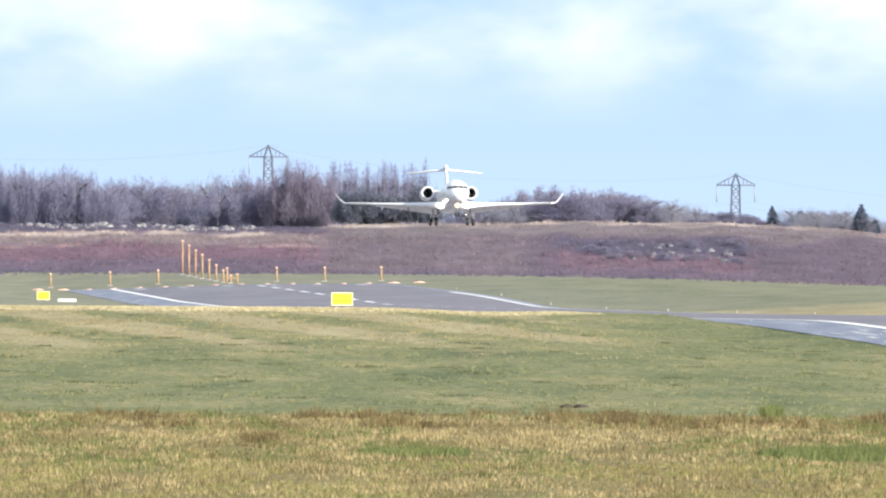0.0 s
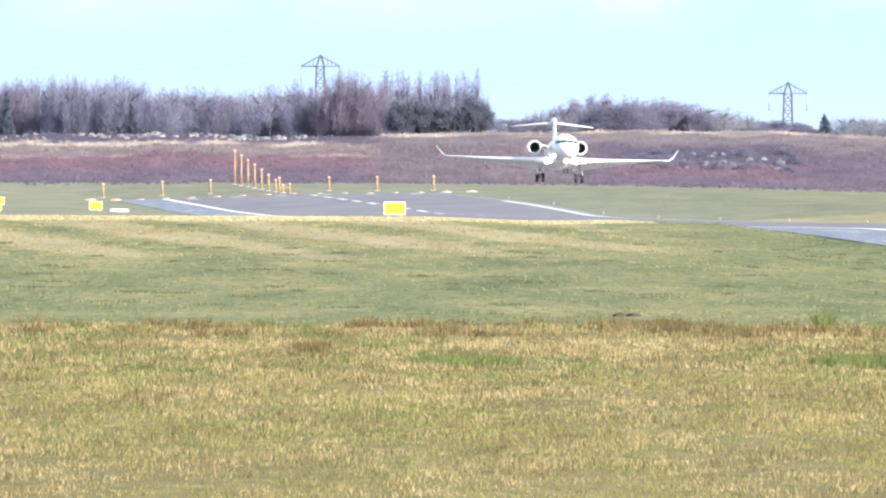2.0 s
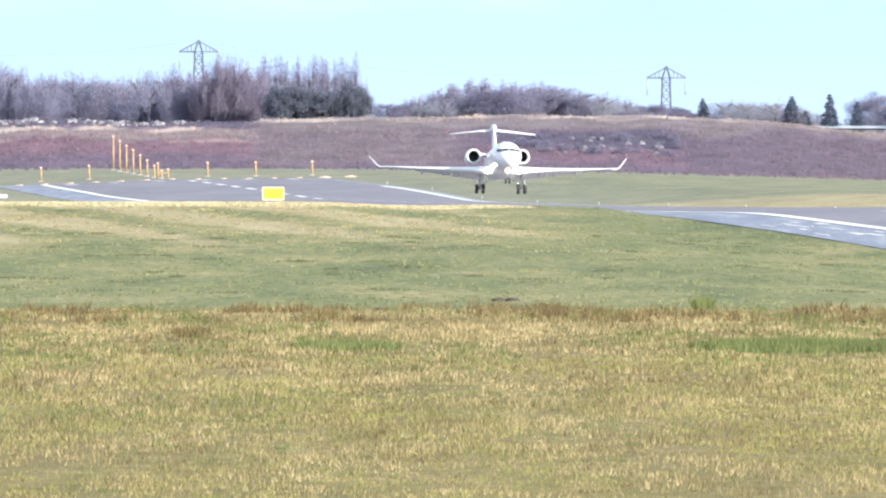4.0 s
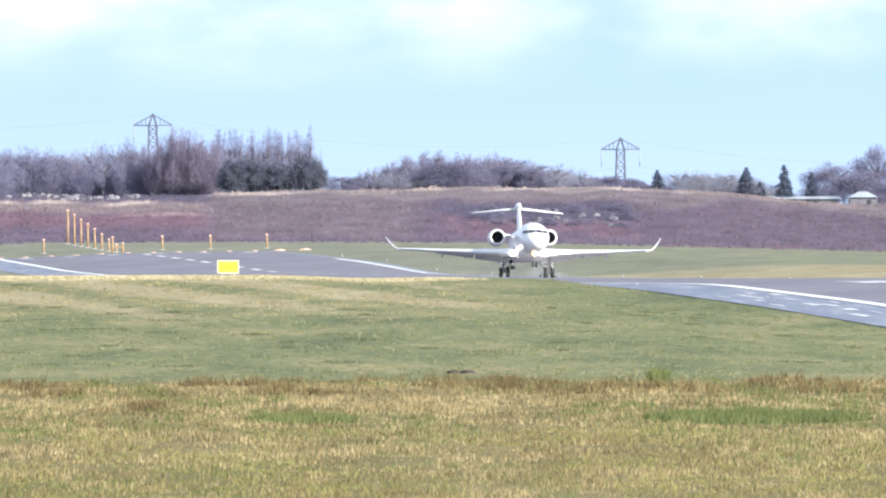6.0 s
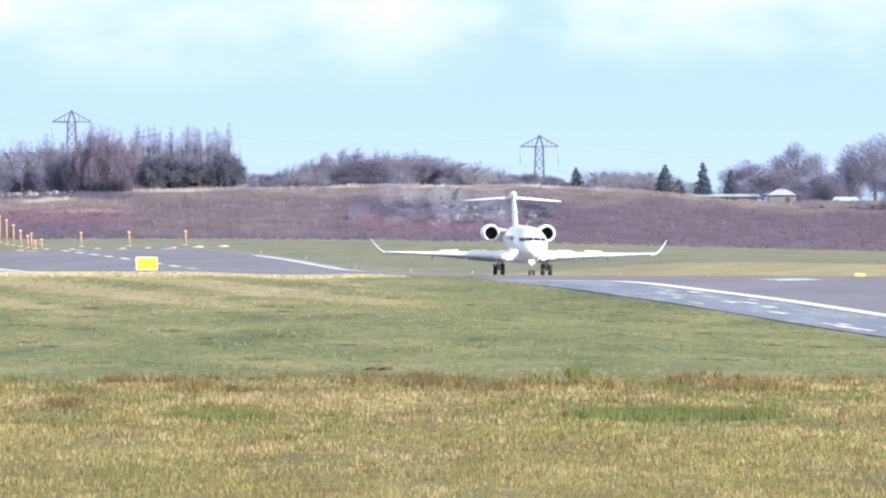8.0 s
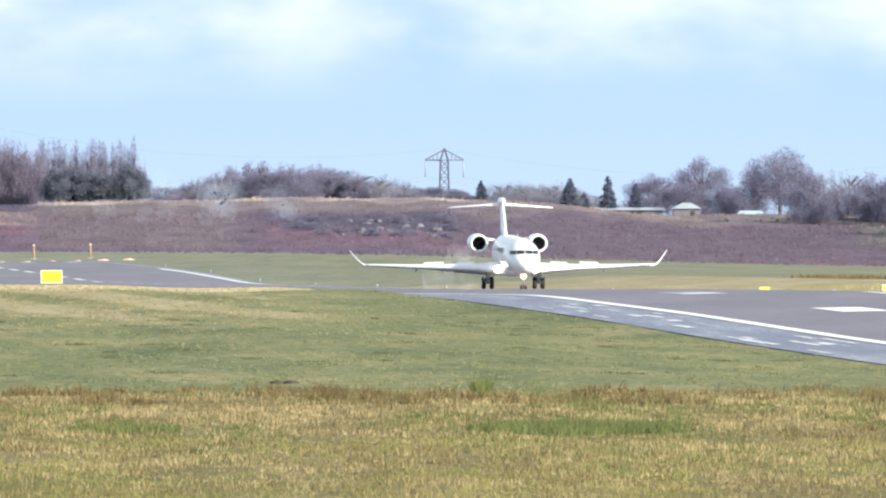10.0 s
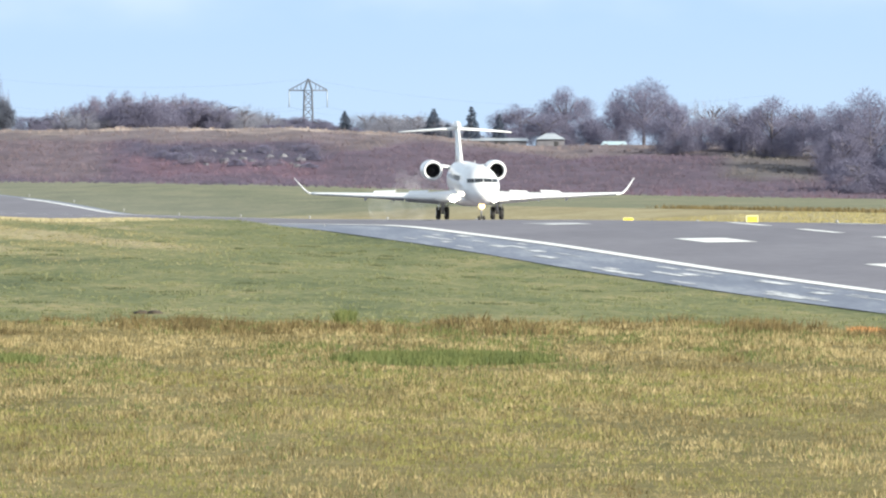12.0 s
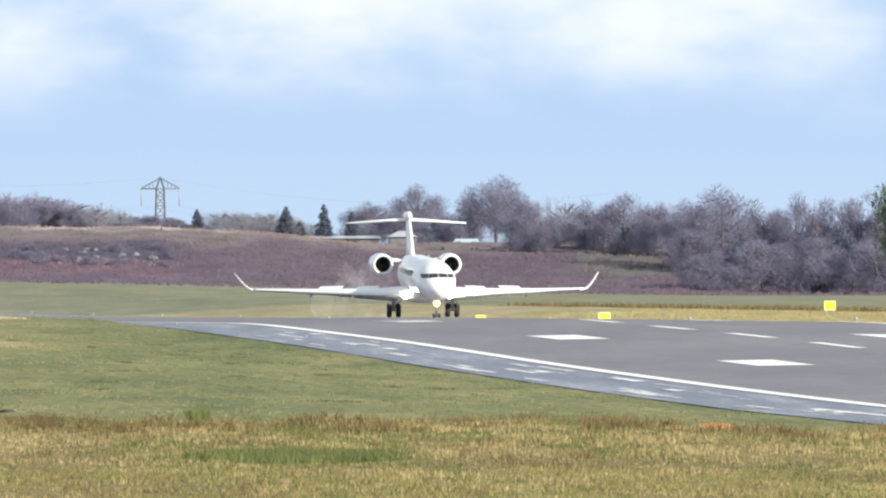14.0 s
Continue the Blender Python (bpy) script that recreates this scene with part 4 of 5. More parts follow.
def crown_lobes(seed, height, spread, kind):
    g = random.Random(seed)
    out = []
    if kind == "poplar":
        for k in range(7):
            z = height * (0.3 + 0.1 * k)
            out.append((g.uniform(-.3, .3), g.uniform(-.3, .3), z, spread * (0.9 - 0.09 * k), spread * (0.9 - 0.09 * k), height * 0.12))
        return out
    if kind == "copse":
        for k in range(54):
            a, r = g.uniform(0, 2 * math.pi), spread * math.sqrt(g.random()) * 0.95
            top = height * g.uniform(0.62, 1.0) * (1 - 0.22 * (r / spread) ** 2)
            tall = top * g.uniform(0.22, 0.42)
            out.append((r * math.cos(a), r * math.sin(a), top - tall, spread * g.uniform(0.08, 0.17), spread * 0.16, tall))
        for k in range(16):
            a, r = g.uniform(0, 2 * math.pi), spread * math.sqrt(g.random())
            out.append((r * math.cos(a), r * math.sin(a), height * 0.24, spread * 0.3, spread * 0.3, height * 0.24))
        return out
    low = 0.06 if kind == "thicket" else 0.2
    for k in range(46):
        a, r = g.uniform(0, 2 * math.pi), spread * math.sqrt(g.random()) * 0.82
        top = height * (0.97 - 0.5 * (r / spread) ** 2)
        s = spread * g.uniform(0.22, 0.38)
        z = g.uniform(height * low, top - s * 0.8)
        out.append((r * math.cos(a), r * math.sin(a), z, s, s, min(s, top - z)))
    return out


def tree_model(seed, kind, mat, height, spread, n, length=0.75, width=0.034):
    v, f = twig_cloud(seed, n, crown_lobes(seed, height, spread, kind), length, width, up={"poplar": 1.0, "copse": 1.2}.get(kind, 0.45))
    return limbs_mesh(seed, height, spread * (0.45 if kind == "poplar" else 0.9)), mesh_of("crown", v, f, mat)


def conifer_model(seed, height, spread):
    g = random.Random(seed)
    lobes = []
    z = height * 0.1
    while z < height * 0.96:
        w = spread * (1 - z / height) ** 0.8
        for k in range(6):
            a = g.uniform(0, 6.28)
            r = w * g.uniform(0.45, 0.8)
            lobes.append((r * math.cos(a), r * math.sin(a), z, w * 0.42 + 0.06, w * 0.42 + 0.06, height * 0.035))
        z += height * 0.075
    v, f = twig_cloud(seed, 2600, lobes, 0.6, 0.075, droop=0.7, up=0.2)
    bm = bmesh.new()
    bmesh.ops.create_cone(bm, cap_ends=True, segments=8, radius1=0.2, radius2=0.03, depth=height + 0.4, matrix=pose(0, 0, height / 2 - 0.3))
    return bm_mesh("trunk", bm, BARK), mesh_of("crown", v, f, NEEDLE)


# crowns and trunks carry distance haze in their base colours
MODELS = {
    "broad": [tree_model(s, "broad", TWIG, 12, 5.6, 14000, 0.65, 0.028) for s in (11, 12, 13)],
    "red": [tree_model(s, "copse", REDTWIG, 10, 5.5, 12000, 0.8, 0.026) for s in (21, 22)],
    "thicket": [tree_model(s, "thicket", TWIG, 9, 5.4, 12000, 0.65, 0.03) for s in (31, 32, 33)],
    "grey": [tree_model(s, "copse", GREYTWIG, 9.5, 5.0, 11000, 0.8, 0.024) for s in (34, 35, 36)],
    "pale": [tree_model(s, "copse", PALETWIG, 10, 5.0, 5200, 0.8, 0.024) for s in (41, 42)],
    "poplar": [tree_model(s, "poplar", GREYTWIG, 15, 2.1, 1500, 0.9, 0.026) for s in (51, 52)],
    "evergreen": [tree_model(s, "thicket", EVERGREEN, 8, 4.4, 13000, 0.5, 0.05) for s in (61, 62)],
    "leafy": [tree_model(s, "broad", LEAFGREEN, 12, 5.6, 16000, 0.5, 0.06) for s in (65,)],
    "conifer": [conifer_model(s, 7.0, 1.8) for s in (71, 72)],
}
SIZES = {"leafy": (12, 5.6), "grey": (9.5, 5.0), "broad": (12, 5.6), "red": (10, 5.5), "thicket": (9, 5.4), "pale": (10, 5.0), "poplar": (15, 2.1), "evergreen": (8, 4.4), "conifer": (7.0, 1.8)}
LABELS = {
    "broad": ("bare_tree", "bare winter broadleaf tree with fine grey-brown twigs", "bare twiggy crown"),
    "red": ("bare_tree", "bare reddish-brown winter tree with dense twigs", "reddish twiggy crown"),
    "thicket": ("thicket_tree", "dense bare thicket tree, brown-grey down to the ground", "dense brown twigs"),
    "grey": ("thicket_tree", "dense bare winter tree in the wood, tinted grey-purple for haze", "fine twigs tinted grey-purple for haze"),
    "pale": ("bare_tree", "pale thin bare winter tree behind the bank", "thin pale twigs"),
    "poplar": ("poplar", "slim bare poplar with pale upright twigs", "upright pale twigs"),
    "evergreen": ("evergreen_tree", "dark green rounded evergreen among bare trees", "dark green foliage"),
    "leafy": ("evergreen_tree", "tall pale green evergreen tree beside the field", "pale green foliage"),
    "conifer": ("conifer", "small dark pointed conifer on the skyline", "dark needles"),
}
tree_rng = random.Random(4)
tree_masters = {}


def plant(kind, p, top, width, d):
    """A tree whose crown reaches the level top, width lens units across, d metres off."""
    x, y, zt = spot(p, top, d)
    z = ground_at(x, y)
    h, w = SIZES[kind]
    k = tree_rng.randrange(len(MODELS[kind]))
    limbs, crown = MODELS[kind][k]
    sz = max((zt - z) / (h * 0.91), 0.15)
    sx = width * d / F / (2 * w * 0.92)
    m = pose(x, y, z - 0.05, 0, 0, tree_rng.uniform(0, 360)) @ Matrix.Diagonal((sx, sx, sz, 1))
    if (kind, k) not in tree_masters:
        name, label, crown_label = LABELS[kind]
        t = thing(name, label, "tree", "trees on the bank", at=pose(0, 0, 0))
        part("trunk", limbs, t)
        part("crown", crown, t, crown_label)
        t.matrix_basis = m
        tree_masters[kind, k] = t
        return t
    o = copy_thing(tree_masters[kind, k], pose(0, 0, 0))
    o.matrix_basis = m
    return o


def clump(kind, p, top, width, d):
    """Several trees side by side, of natural width for their height."""
    x, y, zt = spot(p, top, d)
    tall = max((zt - ground_at(x, y)) * F / d, 15)
    n = max(1, round(width / (tall * 1.05)))
    for i in range(n):
        u = (i + 0.5) / n - 0.5
        plant(kind, p + u * width + tree_rng.uniform(-4, 4), top + tall * (0.9 * u * u + tree_rng.uniform(0, 0.2)), width / n * 1.45, d + tree_rng.uniform(-15, 15))


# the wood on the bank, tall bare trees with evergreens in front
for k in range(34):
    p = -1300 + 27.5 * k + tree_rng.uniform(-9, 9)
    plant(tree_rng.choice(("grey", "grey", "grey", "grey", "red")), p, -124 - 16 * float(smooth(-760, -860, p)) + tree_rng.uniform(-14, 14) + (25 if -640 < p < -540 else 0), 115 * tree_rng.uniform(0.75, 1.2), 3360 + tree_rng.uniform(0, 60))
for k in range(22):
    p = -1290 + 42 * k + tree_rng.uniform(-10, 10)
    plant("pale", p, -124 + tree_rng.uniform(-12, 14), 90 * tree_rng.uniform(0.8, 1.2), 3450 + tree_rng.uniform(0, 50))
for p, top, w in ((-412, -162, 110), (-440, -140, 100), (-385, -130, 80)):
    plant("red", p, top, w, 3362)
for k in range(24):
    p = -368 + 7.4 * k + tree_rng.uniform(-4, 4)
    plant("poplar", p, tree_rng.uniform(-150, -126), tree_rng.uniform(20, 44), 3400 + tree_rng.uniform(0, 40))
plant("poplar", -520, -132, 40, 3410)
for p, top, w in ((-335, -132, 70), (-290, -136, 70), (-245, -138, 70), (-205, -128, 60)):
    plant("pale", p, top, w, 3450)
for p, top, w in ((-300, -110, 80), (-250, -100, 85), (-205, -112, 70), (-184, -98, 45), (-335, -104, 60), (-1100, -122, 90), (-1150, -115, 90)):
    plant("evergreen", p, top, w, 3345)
for p, top, w in ((-1030, -108, 30), (-1135, -122, 40)):
    plant("conifer", p, top, w, 3360)
# scattered trees and hedges on the skyline
for p, top, w, kind in ((-120, -80, 80, "thicket"), (-60, -94, 90, "pale"), (-20, -98, 90, "red"), (24, -126, 90, "red"), (60, -90, 90, "thicket"), (105, -116, 100, "red"), (150, -113, 90, "thicket"), (200, -106, 80, "pale"),
                        (240, -100, 70, "pale"), (290, -70, 90, "thicket"), (340, -74, 90, "thicket"), (385, -66, 70, "thicket"), (480, -82, 80, "pale"), (515, -92, 110, "pale"), (550, -84, 80, "pale"), (610, -62, 70, "pale")):
    clump(kind, p, top, w * 1.15, 3480 + tree_rng.uniform(0, 60))
    clump("pale" if kind == "pale" else "thicket", p + 22, top + 16, w * 1.1, 3430 + tree_rng.uniform(0, 30))
for p, top, w in ((418, -77, 30), (576, -80, 40), (643, -83, 38), (600, -56, 26), (692, -70, 34)):
    plant("conifer", p, top, w, 3420)
for p, top, w, kind, d in ((730, -92, 120, "broad", 3440), (810, -120, 110, "broad", 3460), (770, -80, 130, "thicket", 3430), (948, -134, 150, "broad", 3400), (900, -96, 110, "thicket", 3430), (1000, -92, 110, "thicket", 3260),
                           (1070, -106, 100, "pale", 3290), (1120, -92, 110, "broad", 3260), (1175, -103, 120, "thicket", 3240), (1230, -96, 110, "thicket", 3250), (1290, -92, 100, "broad", 3230),
                           (1350, -114, 175, "broad", 3180), (1350, -70, 150, "thicket", 3170), (1300, -50, 110, "thicket", 3165), (1440, -84, 120, "thicket", 3180), (1480, -100, 110, "broad", 3170), (1530, -92, 110, "thicket", 3150),
                           (1590, -106, 130, "broad", 3150), (1650, -100, 140, "thicket", 3140), (1720, -104, 150, "broad", 3150), (1790, -96, 150, "thicket", 3140), (1420, -30, 150, "thicket", 3090), (1520, -26, 150, "thicket", 3090),
                           (1620, -30, 150, "thicket", 3085), (1710, -30, 160, "thicket", 3085), (1330, 0, 130, "thicket", 3085), (850, -64, 80, "thicket", 3440), (1050, -66, 110, "thicket", 3280), (1140, -60, 110, "thicket", 3270)):
    plant(kind, p, top, w, d)
# dark low bushes on the face of the bank
for k in range(16):
    p, d = tree_rng.uniform(60, 380), tree_rng.uniform(3130, 3215)
    x, y, _ = spot(p, 0, d)
    q = LEVEL - (ground_at(x, y) + tree_rng.uniform(0.9, 2.0) - EYE[2]) * F / d
    plant("thicket" if k % 3 else "red", p, q, tree_rng.uniform(22, 46), d)
plant("leafy", 1722, -212, 190, 2950)


# ---- sheds behind the bank ----
def shed(p, q, d, w, h, roof, label, ridge=0.35):
    x, y, zt = spot(p, q, d)
    s = thing("shed", label, "building", at=pose(x, y, zt - h))
    part("wall", box("wall", (w, 8, h * 0.6 + 6), (0, 0, h * 0.3 - 3), WALLDARK, 0.05), s)
    e = h * 0.6
    rr = [[(u * w * 0.54, v, e), (u * w * 0.54 * (1 - ridge), v * 0.2, h)] for u in (-1, 1) for v in (-4.6, 4.6)]
    verts = [rr[0][0], rr[2][0], rr[3][0], rr[1][0], rr[0][1], rr[2][1], rr[3][1], rr[1][1]]
    faces = [(0, 1, 5, 4), (1, 2, 6, 5), (2, 3, 7, 6), (3, 0, 4, 7), (4, 5, 6, 7), (3, 2, 1, 0)]
    part("roof", mesh_of("roof", verts, faces, roof), s, "pale sheet roof")
    part("door", box("door", (w * 0.16, 0.1, h * 0.45), (w * 0.2, -4.03, h * 0.22), DARK), s)


shed(782, -39, 3390, 5.6, 3.0, ROOFWHITE, "white-roofed shed in front of bare trees", 0.7)
shed(665, -31, 3420, 17.0, 1.5, ROOFWHITE, "long low white-roofed shed behind the bank", 0.05)
shed(895, -25, 3380, 5.0, 1.9, ROOFBLUE, "pale blue sheet-roofed shed below dark trees", 0.2)


# ---- rubble along the bank ----
def boulders(seed, spots, label, stone):
    g = random.Random(seed)
    for p, q, d, r in spots:
        x, y, _ = spot(p, 0, d)
        bm = bmesh.new()
        bmesh.ops.create_icosphere(bm, subdivisions=2, radius=1)
        for v in bm.verts:
            v.co *= 1 + 0.6 * noise.noise(v.co * 1.5 + Vector((p, d, 0)))
            v.co = Vector((v.co.x * r * 1.5, v.co.y * r, v.co.z * r * 0.8))
        s = tagged(new("boulder", bm_mesh("boulder", bm, stone, False)), label, "boulder", "rubble on the bank")
        s.matrix_basis = pose(x, y, ground_at(x, y) + r * 0.2, 0, 0, g.uniform(0, 360))


g = random.Random(77)
HEAPS = [g.uniform(-1250, -500) for k in range(14)]
boulders(1, [(g.choice(HEAPS) + g.gauss(0, 26), 0, g.uniform(3285, 3330), 0.2 + 0.5 * g.random() ** 2) for k in range(170)], "pale grey rubble boulder below the wood", RUBBLE)
boulders(2, [(g.uniform(130, 360), 0, g.uniform(3130, 3200), g.uniform(0.25, 0.75)) for k in range(30)], "grey boulder half sunk in scrub", DULLSTONE)


# ---- grass, scrub and twigs, too many to count ----
def blades(name, seed, n, y0, y1, pmin, pmax, height, width, mat, label, category, keep=None, lean=0.35, clump=0, power=1.0, lumps=0.0):
    """Thin blades standing on the ground between two distances, fanned out as far as the view can turn."""
    g = np.random.RandomState(seed)
    y = y0 + (y1 - y0) * g.rand(n) ** power
    p = pmin + (pmax - pmin) * g.rand(n)
    x = p * y / F
    if clump:
        c = g.randint(0, n // clump, n)
        cx, cy = x[c], y[c]
        x = cx + g.normal(size=n) * 0.16
        y = np.clip(cy + g.normal(size=n) * 0.4, y0, y1)
    if keep is not None:
        ok = keep(x, y, g)
        x, y = x[ok], y[ok]
    n = len(x)
    z = land(x, y)
    h = height * (0.45 + 0.85 * g.rand(n))
    w = width * (0.5 + g.rand(n))
    if lumps:
        swell = 0.6 * value_noise(x / 1.9, y / 10, seed + 40) + 0.4 * value_noise(x / 0.7, y / 4, seed + 41)
        h = h * (1 - lumps + 2.4 * lumps * smooth(0.32, 0.78, swell))
    near = np.clip(y / 540, 0.5, 1.15)
    h, w = h * near, w * near
    tilt = g.normal(size=(n, 2)) * lean * h[:, None]
    a = g.rand(n) * 2 * math.pi
    sx, sy = np.cos(a) * w, np.sin(a) * w * 0.4
    base = np.stack([x, y, z - 0.02], -1)
    side = np.stack([sx, sy, np.zeros(n)], -1)
    tip = base + np.stack([tilt[:, 0], tilt[:, 1], h + 0.02], -1)
    v = np.stack([base - side, base + side, tip], 1).reshape(-1, 3)
    return tagged(new(name, mesh_of(name, v, np.arange(3 * n).reshape(-1, 3), mat)), label, category, kind="stuff")


def heath_material():
    """Stems in the colour of the heath they stand in, each a little lighter or darker."""
    m = bpy.data.materials.new("heath_stems")
    m.use_nodes = True
    ns, ls = m.node_tree.nodes, m.node_tree.links
    bsdf = ns["Principled BSDF"]
    bsdf.inputs["Roughness"].default_value = 0.9
    at, geo = ns.new("ShaderNodeVertexColor"), ns.new("ShaderNodeNewGeometry")
    at.layer_name = "heath"
    tone, scale = ns.new("ShaderNodeMapRange"), ns.new("ShaderNodeVectorMath")
    tone.inputs[3].default_value, tone.inputs[4].default_value = 0.85, 1.17
    scale.operation = "SCALE"
    ls.new(geo.outputs["Random Per Island"], tone.inputs[0])
    ls.new(at.outputs[0], scale.inputs[0])
    ls.new(tone.outputs[0], scale.inputs["Scale"])
    ls.new(scale.outputs[0], bsdf.inputs["Base Color"])
    return m


def patchy(scale, cut, sx=1.0, sy=0.06):
    def keep(x, y, g):
        v = np.array([noise.noise(Vector((a * sx / scale, b * sy / scale, 3.7))) for a, b in zip(x, y)])
        return v + 0.5 + (g.rand(len(x)) - 0.5) * 0.35 > cut
    return keep


def ragged_edge(cut):
    inner = patchy(5.0, cut) if cut else None

    def keep(x, y, g):
        edge = 716 + 11 * np.sin(x * 1.3 + 2 * np.sin(x * 0.37)) + g.normal(size=len(x)) * 4
        ok = y < edge
        return ok & inner(x, y, g) if inner else ok
    return keep


def straw_share(x, y):
    """How far the mown grass has turned to straw towards the crest."""
    return smooth(900, 1130, y) * smooth(-34, -58, offset(x, y))


def left_of_runway(x, y, g):
    return (offset(x, y) < -29.6) & (g.rand(len(x)) > 0.85 * straw_share(x, y))


def turned_straw(x, y, g):
    return (offset(x, y) < -36) & (g.rand(len(x)) < straw_share(x, y))


blades("dry_grass", 1, 330000, 240, 734, -1350, 1900, 0.13, 0.02, TALLGRASS, "long dry straw-coloured winter grass", "grass", keep=ragged_edge(0), clump=7, power=1.1, lumps=0.5)
blades("green_grass", 2, 110000, 240, 730, -1350, 1900, 0.15, 0.022, GREENGRASS, "green tufts among the dry grass", "grass", keep=ragged_edge(0.52), clump=7, power=0.7, lumps=0.45)
blades("mown_grass", 3, 150000, 716, 1285, -1350, 1700, 0.06, 0.035, SHORTGRASS, "short mown green airfield grass", "grass", keep=left_of_runway, clump=9, lumps=0.6)
blades("straw_grass", 4, 16000, 1240, 1300, -1350, 260, 0.10, 0.06, STRAW, "pale straw grass along the crest", "grass", keep=lambda x, y, g: offset(x, y) < -36)
blades("straw_grass", 14, 90000, 900, 1270, -1350, 260, 0.055, 0.03, TURNED, "mown grass bleached to straw below the crest", "grass", keep=turned_straw, clump=8, lumps=0.6)
HEATH = heath_material()
for ob in (blades("scrub", 5, 70000, 3028, 3240, -1400, 1750, 0.6, 0.05, HEATH, "purple-red winter scrub stems on the bank", "scrub", clump=12, lean=0.5),
           blades("brown_scrub", 6, 30000, 3200, 3335, -1400, 1500, 0.5, 0.05, HEATH, "brown and straw scrub near the top of the bank", "scrub", clump=14, lean=0.5)):
    co = np.empty(len(ob.data.vertices) * 3)
    ob.data.vertices.foreach_get("co", co)
    co = co.reshape(-1, 3)
    plants = np.concatenate([heath(co[:, 0], co[:, 1]), np.ones((len(co), 1))], -1)
    ob.data.color_attributes.new("heath", "FLOAT_COLOR", "POINT").data.foreach_set("color", plants.reshape(-1).astype(np.float32))
blades("brown_tussocks", 8, 60000, 652, 724, -1350, 1900, 0.22, 0.028, TUSSOCK, "dark brown tussocks along the edge of the long grass", "grass", keep=patchy(3.0, 0.56), clump=12, lean=0.4, lumps=0.7)
blades("brown_tussocks", 9, 50000, 250, 652, -1350, 1900, 0.12, 0.024, TUSSOCK, "scattered brown tussocks in long grass", "grass", keep=patchy(2.0, 0.57), clump=12, lean=0.4, lumps=0.6)


blades("olive_grass", 10, 110000, 240, 520, -1350, 1900, 0.15, 0.022, OLIVE, "olive-green grass nearer the fence", "grass", keep=patchy(3.6, 0.45), clump=9, power=1.3)


def beside_ditch(lo, hi):
    return lambda x, y, g: (offset(x, y) > lo) & (offset(x, y) < hi)


blades("ditch_rushes", 11, 90000, 1180, 1900, 600, 1800, 0.42, 0.05, TUSSOCK, "dark rushes along a shallow ditch", "grass", keep=beside_ditch(59, 64))
blades("straw_verge", 12, 60000, 1120, 1700, 500, 1800, 0.10, 0.05, VERGE, "straw-yellow grass verge beside the runway", "grass", keep=beside_ditch(25.5, 57))


def dark_tufts(seed, count):
    """Scattered darker tufts in the mown grass."""
    g = np.random.RandomState(seed)
    cy = 785 + 330 * g.rand(count)
    cx = (-1300 + 2300 * g.rand(count)) * cy / F
    wide = 0.2 + 0.8 * g.rand(count) ** 2
    k = np.repeat(np.arange(count), 60)
    x, y = cx[k] + g.normal(size=len(k)) * wide[k], cy[k] + g.normal(size=len(k)) * 1.6
    ok = offset(x, y) < -31
    x, y = x[ok], y[ok]
    n = len(x)
    z = land(x, y)
    h, w = 0.04 + 0.09 * g.rand(n), 0.03 + 0.03 * g.rand(n)
    base = np.stack([x, y, z], -1)
    v = np.stack([base - np.stack([w, 0 * w, 0 * w], -1), base + np.stack([w, 0 * w, 0 * w], -1), base + np.stack([g.normal(size=n) * 0.02, 0 * w, h], -1)], 1).reshape(-1, 3)
    return tagged(new("dark_tufts", mesh_of("dark_tufts", v, np.arange(3 * n).reshape(-1, 3), DARKTUFT)), "small dark tufts scattered in mown grass", "grass", kind="stuff")


dark_tufts(21, 80)


def green_patch(name, p0, p1, y0, y1, n, mat, label, height=0.24):
    def keep(x, y, g):
        u = (x * F / y - (p0 + p1) / 2) / ((p1 - p0) / 2)
        v = (y - (y0 + y1) / 2) / ((y1 - y0) / 2)
        return u * u + v * v < 0.4 + 0.6 * g.rand(len(x))
    blades(name, int(p0) + 5000, n, y0, y1, p0, p1, height, 0.03, mat, label, "grass", keep=keep)


green_patch("green_patch", 390, 800, 532, 566, 20000, GREENGRASS, "bright green patch of lush grass", 0.28)
green_patch("green_patch", -320, -110, 536, 558, 6000, GREENGRASS, "small green patch in the dry grass", 0.26)
green_patch("brown_tussock", -520, -452, 585, 604, 2600, TUSSOCK, "dark brown tussock in the dry grass", 0.24)
green_patch("green_tussock", 398, 438, 712, 726, 1300, GREENGRASS, "dark green grass tussock", 0.45)
green_patch("dead_bracken", 1305, 1375, 702, 722, 1500, RUST, "orange-brown clump of dead bracken", 0.24)
for k, (p, q) in enumerate(((58, 283), (82, 283))):
    d = 5.5 * F / (q - LEVEL)
    x, y, _ = spot(p, q, d)
    bm = bmesh.new()
    bmesh.ops.create_icosphere(bm, subdivisions=3, radius=1)
    for v in bm.verts:
        f = 1 + 0.3 * noise.noise(v.co * 2 + Vector((k * 7, 0, 0)))
        v.co = Vector((v.co.x * 0.34 * f, v.co.y * 0.4 * f, v.co.z * 0.15 * f))
    s = tagged(new("molehill", bm_mesh("molehill", bm, SOIL)), "dark crumbly molehill in mown grass", "molehill", "molehills")
    s.matrix_basis = pose(x, y, ground_at(x, y) + 0.02)

